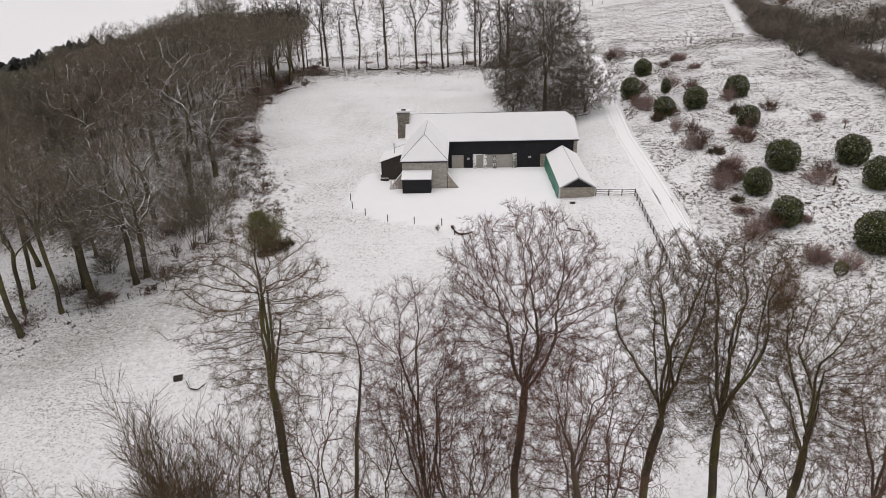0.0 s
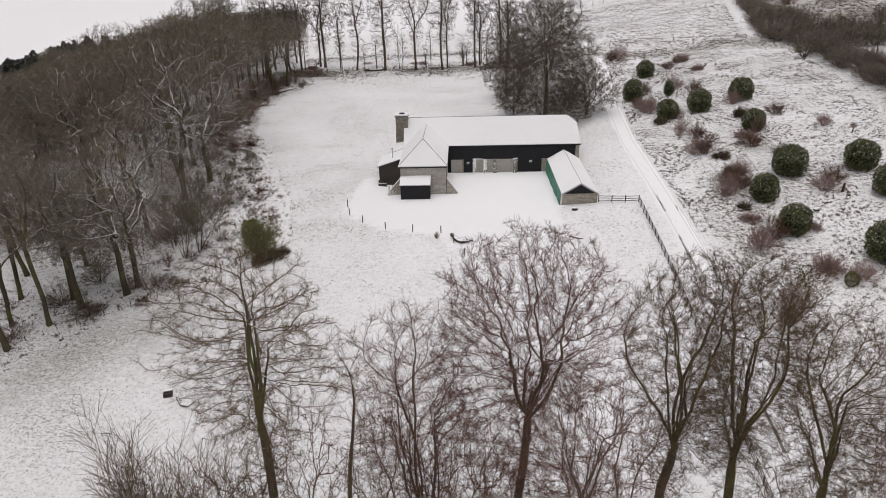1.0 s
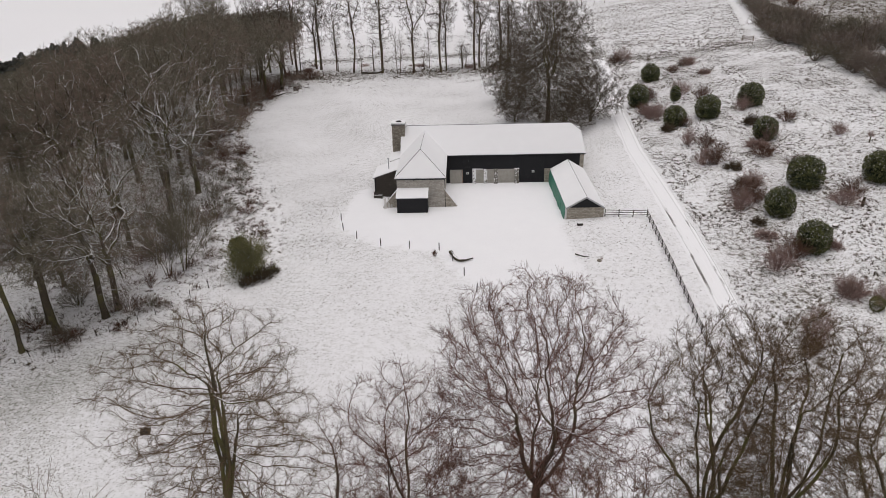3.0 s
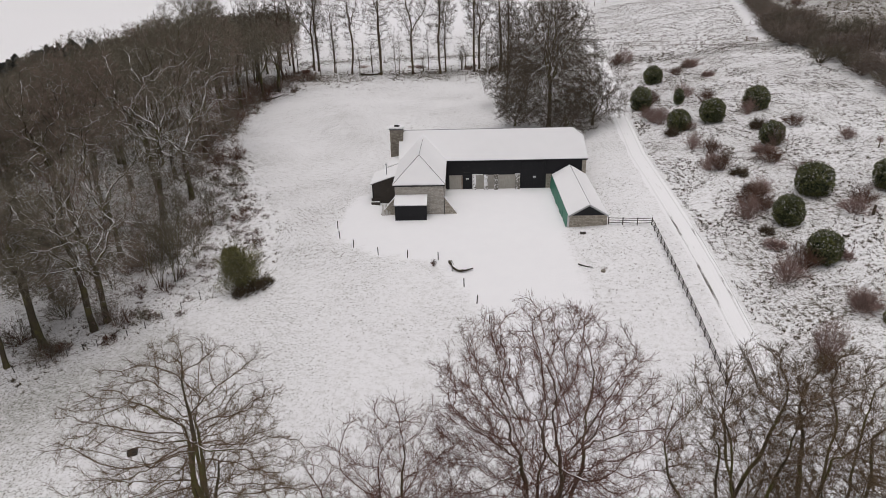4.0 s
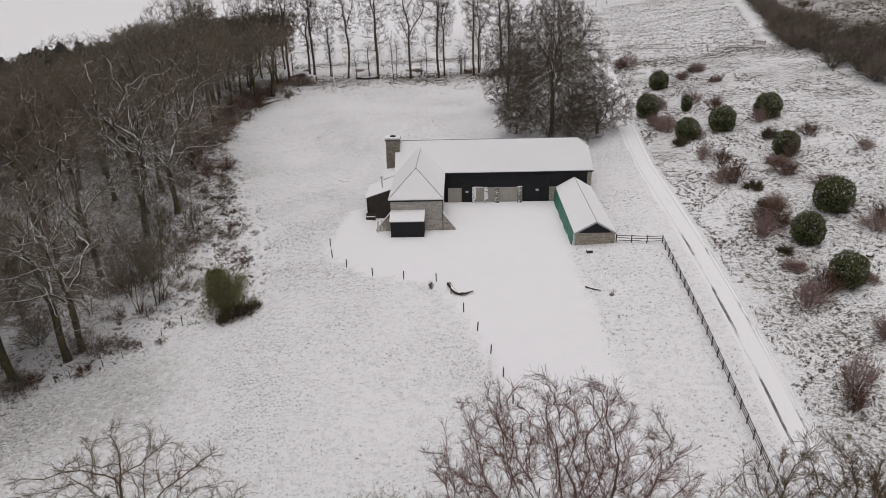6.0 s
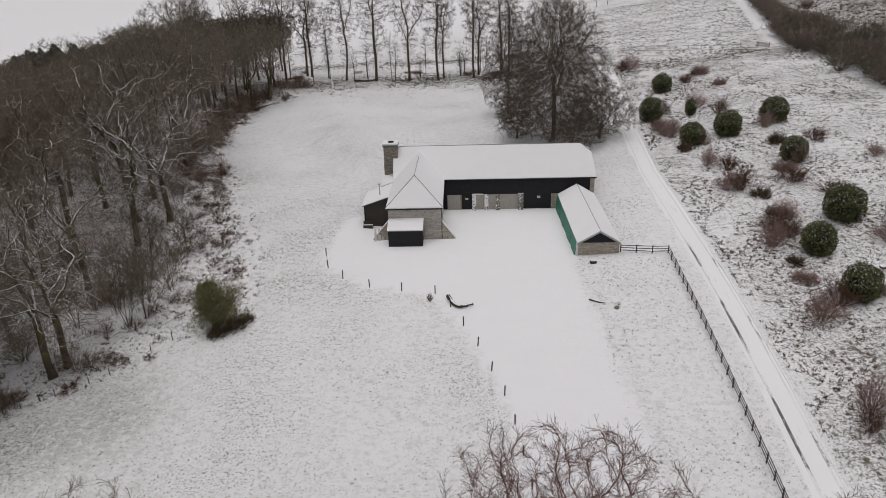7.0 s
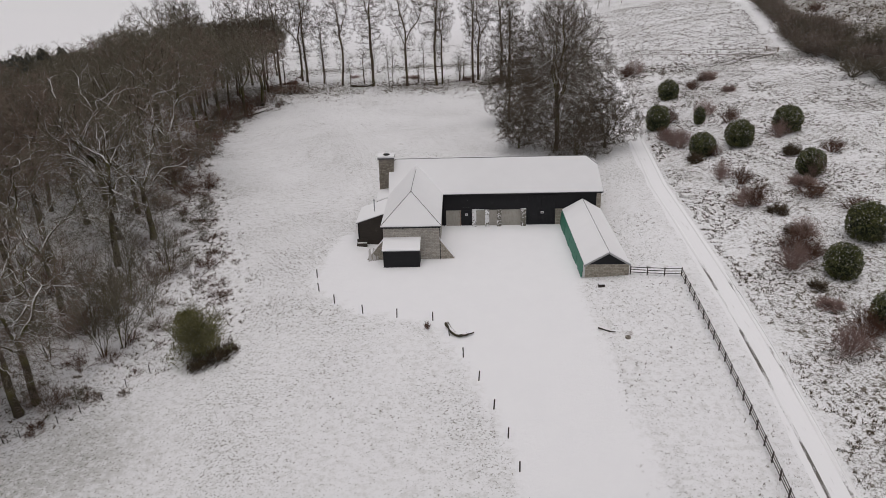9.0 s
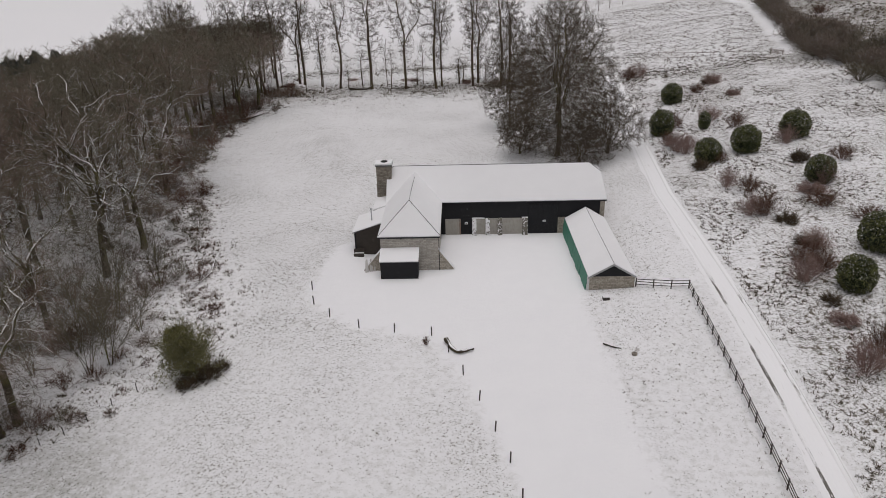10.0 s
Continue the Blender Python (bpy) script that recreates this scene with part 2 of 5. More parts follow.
WOOD_Y = (-130, -60, -45, -37, -30, -25, -16, 1, 21, 41, 56, 80, 98, 112, 130, 400)
WOOD_X = (-80, -66, -55, -47, -40, -31, -27, -31, -39, -49, -51, -51, -45, -44, -46, -60)


def wood_edge(y):
    return np.interp(y, WOOD_Y, WOOD_X)


HEDGE_X, HEDGE_Y = (83.2, 84.6, 88.0, 97.0, 106.0, 116.0), (18, 58, 93, 126, 158, 195)


def hedge_x(y):
    return np.interp(y, HEDGE_Y, HEDGE_X)


def track_x(y):
    return np.interp(y, (-140, -60, 0, 20, 46, 70, 96, 130, 160), (34.5, 34.7, 34.9, 35.1, 37.2, 40.0, 43.5, 47, 48))


# ---- mesh tools ----


def mesh_of(name, verts, faces, smooth=False):
    """A mesh from arrays: verts (n, 3); faces (m, 3) or (m, 4)."""
    verts, faces = np.asarray(verts, np.float32), np.asarray(faces, np.int32)
    me = bpy.data.meshes.new(name)
    me.vertices.add(len(verts))
    me.vertices.foreach_set("co", verts.ravel())
    m, n = faces.shape
    me.loops.add(m * n)
    me.loops.foreach_set("vertex_index", faces.ravel())
    me.polygons.add(m)
    me.polygons.foreach_set("loop_start", np.arange(0, m * n, n, dtype=np.int32))
    me.polygons.foreach_set("use_smooth", np.full(m, smooth))
    me.update(calc_edges=True)
    return me


def part(name, data, material, parent=None, label=""):
    """Links a mesh or a bmesh as one object, under a thing or a part."""
    if isinstance(data, bmesh.types.BMesh):
        me = bpy.data.meshes.new(name)
        bmesh.ops.recalc_face_normals(data, faces=data.faces)
        data.to_mesh(me)
        data.free()
        data = me
    if not data.materials:
        data.materials.append(material)
    ob = new(name, data)
    if parent is not None:
        ob.parent = parent
    return tagged(ob, label)


def thing(name, label, category, group="", kind="", at=None):
    ob = new(name)
    ob.empty_display_size = 0.3
    if at is not None:
        ob.matrix_basis = at
    return tagged(ob, label, category, group, kind)


def box(bm, x0, x1, y0, y1, z0, z1, m=None):
    r = bmesh.ops.create_cube(bm, size=1)["verts"]
    for v in r:
        v.co = Vector((x0 + (v.co.x + 0.5) * (x1 - x0), y0 + (v.co.y + 0.5) * (y1 - y0), z0 + (v.co.z + 0.5) * (z1 - z0)))
        if m is not None:
            v.co = m @ v.co
    return r


def boxes(*sizes, bevel=0.0):
    bm = bmesh.new()
    for s in sizes:
        box(bm, *s)
    if bevel:
        bmesh.ops.bevel(bm, geom=bm.edges[:], offset=bevel, segments=1, affect="EDGES")
    return bm


def solid(points, faces, thick=None):
    """A bmesh from corner points and faces; thick pushes a copy of the sheet down by that much and closes the sides."""
    bm = bmesh.new()
    vs = [bm.verts.new(p) for p in points]
    for f in faces:
        bm.faces.new([vs[i] for i in f])
    if thick:
        r = bmesh.ops.extrude_face_region(bm, geom=bm.faces[:])
        bmesh.ops.translate(bm, vec=(0, 0, -thick), verts=[e for e in r["geom"] if isinstance(e, bmesh.types.BMVert)])
    return bm


def prism(points, a, b, axis):
    """A profile of (u, z) drawn out from a to b along the axis 'x' or 'y'."""
    bm = bmesh.new()
    n = len(points)
    place = (lambda u, z, w: (w, u, z)) if axis == "x" else (lambda u, z, w: (u, w, z))
    p = [bm.verts.new(place(u, z, a)) for u, z in points]
    q = [bm.verts.new(place(u, z, b)) for u, z in points]
    bm.faces.new(p)
    bm.faces.new(q[::-1])
    for i in range(n):
        bm.faces.new((p[i], q[i], q[(i + 1) % n], p[(i + 1) % n]))
    return bm


def rough_snow(bm, cuts, lump, seed, keep=None):
    """Breaks a snow slab into small faces and makes its surface and its edge uneven."""
    bmesh.ops.subdivide_edges(bm, edges=bm.edges[:], cuts=cuts, use_grid_fill=True)
    for v in bm.verts:
        n = noise.noise(v.co * 0.7 + Vector((seed, 0, 0))) + 0.6 * noise.noise(v.co * 2.3 + Vector((0, seed, 0)))
        v.co += Vector((0.4 * noise.noise(v.co * 1.7 + Vector((9, seed, 3))) * lump, 0.4 * noise.noise(v.co * 1.9 + Vector((3, 7, seed))) * lump, lump * n))
    bm.normal_update()
    for f in bm.faces:
        f.smooth = True
    for e in bm.edges:
        e.smooth = e.calc_face_angle(0.0) < radians(38)
    return bm


def tubes(p, r, sides):
    """Tapered tubes along n polylines of k points: p (n, k, 3), r (n, k)."""
    n, k, _ = p.shape
    t = np.gradient(p, axis=1)
    t /= np.linalg.norm(t, axis=2, keepdims=True) + 1e-9
    mean = p[:, -1] - p[:, 0]
    ref = np.where(np.abs(mean[:, 2:3]) > 0.8 * np.linalg.norm(mean, axis=1, keepdims=True), (1.0, 0.2, 0.0), (0.1, 0.05, 1.0))[:, None]
    a = np.cross(t, ref)
    a /= np.linalg.norm(a, axis=2, keepdims=True) + 1e-9
    b = np.cross(t, a)
    ang = np.arange(sides) * 2 * np.pi / sides
    ring = p[:, :, None] + r[:, :, None, None] * (np.cos(ang)[:, None] * a[:, :, None] + np.sin(ang)[:, None] * b[:, :, None])
    verts = ring.reshape(-1, 3)
    i = (np.arange(n * k).reshape(n, k)[:, :-1, None]) * sides
    s = np.arange(sides)
    q = np.stack([i + s, i + (s + 1) % sides, i + sides + (s + 1) % sides, i + sides + s], -1)
    return verts, q.reshape(-1, 4)


def merged(*pieces):
    vs, fs, o = [], [], 0
    for v, f in pieces:
        vs.append(v)
        fs.append(f + o)
        o += len(v)
    return np.concatenate(vs), np.concatenate(fs)


# ---- trees ----


def unit(v):
    return v / (np.linalg.norm(v, axis=-1, keepdims=True) + 1e-9)


def sprout(rng, p, r, count, span, angle, length, k, up=0.1, wiggle=0.15, thick=0.6, tip=0.3, least=0.006, heart=None, outward=0.0):
    """Branches off the polylines p: count each, within the span of their length; length: metres, or a function of the start's place."""
    n, kk, _ = p.shape
    u = np.repeat(np.linspace(span[0], span[1], count + 1)[:-1][None], n, 0) + rng.random((n, count)) * (span[1] - span[0]) / count
    s = u * (kk - 1)
    i = np.minimum(s.astype(int), kk - 2)
    f = (s - i)[..., None]
    rows = np.arange(n)[:, None]
    start = (p[rows, i] * (1 - f) + p[rows, i + 1] * f).reshape(-1, 3)
    along = unit(p[rows, i + 1] - p[rows, i]).reshape(-1, 3)
    rad = (r[rows, i] * (1 - f[..., 0]) + r[rows, i + 1] * f[..., 0]).reshape(-1)
    m = len(start)
    side = unit(np.cross(along, unit(rng.normal(size=(m, 3)))))
    if n * count < 60:
        turn = (np.arange(m) * 2.4 + rng.random(m) * 0.9)
        base = unit(np.cross(along, np.array((0.3, 0.9, 0.1))))
        other = np.cross(along, base)
        side = np.cos(turn)[:, None] * base + np.sin(turn)[:, None] * other
    a = np.radians(rng.uniform(*angle, m))[:, None]
    d = unit(np.cos(a) * along + np.sin(a) * side)
    ln = (length(start) if callable(length) else np.full(m, length)) * rng.uniform(0.65, 1.2, m) * (1.1 - 0.45 * u.reshape(-1) if not callable(length) else 1)
    pts = [start]
    for _ in range(k - 1):
        away = unit(pts[-1] - heart) * outward if heart is not None else 0.0
        d = unit(d + rng.normal(size=(m, 3)) * wiggle + np.array((0, 0, up)) + away)
        pts.append(pts[-1] + d * (ln / (k - 1))[:, None])
    q = np.stack(pts, 1)
    r0 = np.maximum(rad * thick, least)
    rr = r0[:, None] * np.linspace(1, tip, k)[None]
    return q, np.maximum(rr, least * 0.8)


def crown_points(rng, profile, count, gaps, seed, uneven=0.55):
    """Points for the twigs to reach for, within a crown whose radius at each height the profile gives; gaps: how much of it stays empty."""
    hs, rs = np.array(profile, float).T
    got = np.zeros((0, 3))
    while len(got) < count:
        n = count * 2
        h = rng.uniform(hs[0], hs[-1], n)
        r = np.interp(h, hs, rs)
        keep = rng.random(n) < (r / rs.max()) ** 1.6 + 0.02
        h, r = h[keep], r[keep]
        a = rng.random(len(h)) * 2 * np.pi
        lobe = np.array([1 + uneven * noise.noise((math.cos(v) * 1.3, math.sin(v) * 1.3, z * 0.16 + seed)) for v, z in zip(a, h)])
        q = r * lobe * rng.random(len(h)) ** 0.42
        p = np.column_stack([np.cos(a) * q, np.sin(a) * q, h])
        w = 2.2 / max(rs.max(), 1.5)
        full = np.array([noise.noise((x * w, y * w, z * w + 3.7 * seed)) for x, y, z in p]) > gaps
        got = np.concatenate([got, p[full]])
    return got[:count]


def reach_out(rng, pos, parent, heading, goals, gap, crook, up, keep_on, rounds=150):
    """Grows the skeleton of a tree towards the points of its crown, a step at a time."""
    pos, parent, heading = list(pos), list(parent), list(heading)
    kids = np.zeros(40000, int)
    P = np.array(pos)

    def apart(a, b):
        return (a * a).sum(1)[:, None] - 2 * a @ b.T + (b * b).sum(1)[None]

    d2 = apart(goals, P)
    near = d2.argmin(1)
    best = d2[np.arange(len(goals)), near]
    for _ in range(rounds):
        if not len(goals):
            break
        P, H = np.array(pos), np.array(heading)
        pull = np.zeros_like(P)
        np.add.at(pull, near, unit(goals - P[near]))
        grow = np.unique(near)
        d = unit(unit(pull[grow]) + H[grow] * keep_on + rng.normal(size=(len(grow), 3)) * crook + np.array((0, 0, up)))
        fresh = P[grow] + d * gap * rng.uniform(0.75, 1.2, (len(grow), 1))
        first = len(pos)
        pos.extend(fresh)
        parent.extend(grow)
        heading.extend(d)
        kids[grow] += 1
        d2 = apart(goals, fresh)
        n2 = d2.argmin(1)
        b2 = d2[np.arange(len(goals)), n2]
        closer = b2 < best
        near, best = np.where(closer, n2 + first, near), np.where(closer, b2, best)
        left = (best > (1.5 * gap) ** 2) & (kids[near] < 4)
        goals, near, best = goals[left], near[left], best[left]
    return np.array(pos), np.array(parent)


def limb_tubes(pos, parent, rad, sides, chosen):
    """A tapered tube for each chosen step of a skeleton; steps that carry straight on share their rings."""
    n = len(pos)
    main = np.full(n, -1)
    order = np.argsort(rad, kind="stable")
    main[parent[order[parent[order] >= 0]]] = order[parent[order] >= 0]
    t = np.zeros((n, 3))
    has = parent >= 0
    t[has] = unit(pos[has] - pos[parent[has]])
    fol = main >= 0
    t[fol] = unit(t[fol] + unit(pos[main[fol]] - pos[fol]))
    side = np.zeros((n, 3))
    for i in range(n):
        base = side[parent[i]] if parent[i] >= 0 else (1.0, 0.1, 0.0)
        v = base - t[i] * (t[i][0] * base[0] + t[i][1] * base[1] + t[i][2] * base[2])
        side[i] = v / (math.sqrt(v[0] * v[0] + v[1] * v[1] + v[2] * v[2]) + 1e-9)
    other = np.cross(t, side)
    ang = np.arange(sides) * 2 * np.pi / sides
    c = np.nonzero(chosen & has)[0]
    q = parent[c]
    on = main[q] == c
    used = np.unique(np.concatenate([c, q]))
    place = np.zeros(n, int)
    place[used] = np.arange(len(used))
    r = np.where(chosen, rad, 0)
    r[q] = np.maximum(r[q], np.where(chosen[q], rad[q], rad[c]))

    def rings(at, frame_of, r):
        return pos[at][:, None] + r[:, None, None] * (np.cos(ang)[None, :, None] * side[frame_of][:, None] + np.sin(ang)[None, :, None] * other[frame_of][:, None])

    # a side branch starts with a ring of its own, joined to its bough at one corner
    off = c[~on]
    v = np.concatenate([rings(used, used, r[used]).reshape(-1, 3), rings(parent[off], off, np.minimum(rad[off] * 1.15, rad[parent[off]])).reshape(-1, 3)])
    s = np.arange(sides)[None]
    low = place[q][:, None] * sides + s
    low[~on] = (len(used) + np.arange(len(off)))[:, None] * sides + s
    low[~on, 0] = place[parent[off]] * sides
    high = place[c][:, None] * sides + s
    f = np.stack([low, np.roll(low, -1, 1), np.roll(high, -1, 1), high], -1).reshape(-1, 4)
    return v, f


def bare_tree(seed, profile, girth, bare, fork, stems=3, flare=(8, 30), lead=0.6, goals=900, gap=0.45, crook=0.3, up=0.1, keep_on=0.5, gaps=-0.2, twigs=2, twig=0.9, twig_r=0.011, spray=(25, 70), sub=1, wood_r=0.035, lean=(0, 0), sides=(8, 3), droop=0.0, tip_r=0.012, uneven=0.55):
    """A bare tree at the origin. profile: (height, radius) pairs of its crown; bare: the height below which it has no limbs; fork: the height at which
    the trunk parts into its stems. Gives the mesh of trunk and limbs, and that of the fine branches."""
    rng = np.random.default_rng(seed)
    top, gap0 = profile[-1][0], gap
    pos, parent, heading = [np.array((0.0, 0.0, -0.5))], [-1], [np.array((0.0, 0.0, 1.0))]

    def run(start, d, length, wiggle, pull):
        i = start
        for _ in range(max(1, int(length / gap0))):
            d = unit(d + rng.normal(size=3) * wiggle + np.array((0, 0, pull)))
            pos.append(pos[i] + d * gap0)
            parent.append(i)
            heading.append(d)
            i = len(pos) - 1
        return i

    crotch = run(0, np.array((lean[0], lean[1], 1.0)) / math.hypot(1, *lean), fork, 0.045, 0.03)
    drift = pos[crotch] - np.array((lean[0] * fork, lean[1] * fork, fork))
    for i in range(1, crotch + 1):
        pos[i] = pos[i] - drift * (i / crotch)
    turn = rng.random() * 6.3
    for k in range(stems):
        a = turn + k * 2.4 + rng.uniform(-0.4, 0.4)
        f = math.radians(rng.uniform(*flare) if k else flare[0])
        run(max(1, crotch - int(rng.integers(0, 4))), np.array((math.sin(f) * math.cos(a), math.sin(f) * math.sin(a), math.cos(f))), (top - fork) * lead * rng.uniform(0.7, 1.05), crook * 0.4, 0.08)
    P = np.array(pos)
    goal = crown_points(rng, profile, goals, gaps, seed % 50, uneven)
    goal[:, 0] += np.interp(goal[:, 2], (0, fork), (0, P[crotch, 0]))
    goal[:, 1] += np.interp(goal[:, 2], (0, fork), (0, P[crotch, 1]))
    # the bare foot of the trunk stays bare
    foot = P[:, 2] < bare
    shift = int(foot.sum())
    p2, par2 = reach_out(rng, P[~foot], [-1] * (len(P) - shift), np.array(heading)[~foot], goal, gap, crook, up, keep_on)
    back = np.nonzero(~foot)[0]
    par2 = np.asarray(par2)
    new_parent = np.concatenate([np.array(parent), np.where(par2[len(back):] < len(back), back[np.minimum(par2[len(back):], len(back) - 1)], par2[len(back):] + shift)])
    pos, parent = np.concatenate([P, p2[len(back):]]), new_parent.astype(int)
    n = len(pos)
    tips = np.ones(n, bool)
    tips[parent[1:]] = False
    power = float(np.clip(math.log(tips.sum()) / math.log(girth / tip_r), 1.6, 3.0))
    load = np.where(tips, tip_r ** power, 0.0)
    for i in range(n - 1, 0, -1):
        load[parent[i]] += load[i]
    rad = np.maximum(load ** (1 / power), twig_r * 0.9)
    rad = rad * (1 + 0.45 * np.exp(-np.maximum(pos[:, 2], 0) / 0.7))
    thick = rad > wood_r
    wood = limb_tubes(pos, parent, rad, sides[0], thick)
    fines = [limb_tubes(pos, parent, rad, sides[1], ~thick)]
    # sprays of twigs along the thin branches
    thin = np.nonzero(rad < wood_r * 1.6)[0]
    thin = thin[parent[thin] >= 0]
    ways = unit(pos[thin] - pos[parent[thin]])
    base = np.repeat(pos[thin], twigs, 0) - np.repeat(pos[thin] - pos[parent[thin]], twigs, 0) * rng.random((len(thin) * twigs, 1))
    ways = np.repeat(ways, twigs, 0)

    def spray_of(base, ways, length, r, k):
        m = len(base)
        a = np.radians(rng.uniform(*spray, m))[:, None]
        d = unit(np.cos(a) * ways + np.sin(a) * unit(np.cross(ways, rng.normal(size=(m, 3)))))
        ln = length * rng.uniform(0.4, 1.2, m)[:, None]
        pts = [base]
        for _ in range(k - 1):
            d = unit(d + rng.normal(size=(m, 3)) * 0.28 + np.array((0, 0, 0.12 - droop)))
            pts.append(pts[-1] + d * ln / (k - 1))
        p = np.stack(pts, 1)
        return p, np.repeat(np.linspace(r, r * 0.6, k)[None], m, 0), d

    p, r, d = spray_of(base, ways, twig, twig_r, 2)
    fines.append(tubes(p, r, 3))
    if sub:
        p4, r4, _ = spray_of(np.repeat((p[:, 0] + p[:, -1]) / 2, sub, 0), np.repeat(d, sub, 0), twig * 0.6, twig_r * 0.75, 2)
        fines.append(tubes(p4, r4, 3))
    fines = merged(*fines)
    grown = top / max(float(np.percentile(fines[0][:, 2], 99.4)), 1)
    for v, _ in (wood, fines):
        v[:, 2] *= grown
    return mesh_of("limbs", *wood, True), mesh_of("twigs", *fines, False)


def tree(meshes, at, label, group, bark, twig, name="tree", category="tree"):
    """Stands a tree, with its trunk and its crown, at a pose."""
    t = thing(name, label, category, group, at=at)
    part("trunk", meshes[0], bark, t)
    part("crown", meshes[1], twig, t)
    return t


def stand(x, y, turn=0.0, size=1.0, wide=None, sink=0.0, leaning=0.0):
    w = size if wide is None else wide
    return Matrix.Translation((x, y, float(ground(x, y)) - sink)) @ Euler((radians(leaning), 0, radians(turn))).to_matrix().to_4x4() @ Matrix.Diagonal((w, w, size, 1))

def shrub_meshes(seed, height, spread, stems, sprigs=5, twigs=4, r=0.014, stiff=0.12, reach=None):
    """Many thin stems that fan out from one foot; reach: the length of their side shoots."""
    reach = reach or height * 0.32
    rng = np.random.default_rng(seed)
    k = 6
    a, out = rng.random(stems) * 2 * np.pi, rng.random(stems) ** 0.7
    d = np.column_stack([np.cos(a) * out * spread / height, np.sin(a) * out * spread / height, np.ones(stems)])
    d = unit(d)
    ln = height * rng.uniform(0.6, 1.05, stems) * (1 - 0.25 * out)
    pts = [np.column_stack([np.cos(a) * out * 0.35, np.sin(a) * out * 0.35, np.full(stems, -0.15)])]
    for _ in range(k - 1):
        d = unit(d + rng.normal(size=(stems, 3)) * stiff)
        pts.append(pts[-1] + d * (ln / (k - 1))[:, None])
    p = np.stack(pts, 1)
    rr = np.repeat(np.linspace(r * 2.2, r, k)[None], stems, 0)
    p2, r2 = sprout(rng, p, rr, sprigs, (0.3, 1.0), (18, 45), reach, 3, 0.05, 0.15, 0.7, 0.5, r * 0.8)
    fine = [tubes(p2, r2, 3)]
    if twigs:
        p3, r3 = sprout(rng, p2, r2, twigs, (0.2, 1.0), (18, 50), reach * 0.53, 2, 0.03, 0.15, 0.7, 0.5, r * 0.7)
        fine.append(tubes(p3, r3, 3))
    return mesh_of("stems", *tubes(p, rr, 4)), mesh_of("twigs", *merged(*fine))



# ---- the ground: one sheet to the horizon ----


def spaced(low, high, gap, out):
    inner = np.arange(low, high + gap, gap)
    more = np.cumsum(gap * 1.22 ** np.arange(1, 40))
    more = more[more < out]
    return np.concatenate([low - more[::-1], inner, inner[-1] + more])


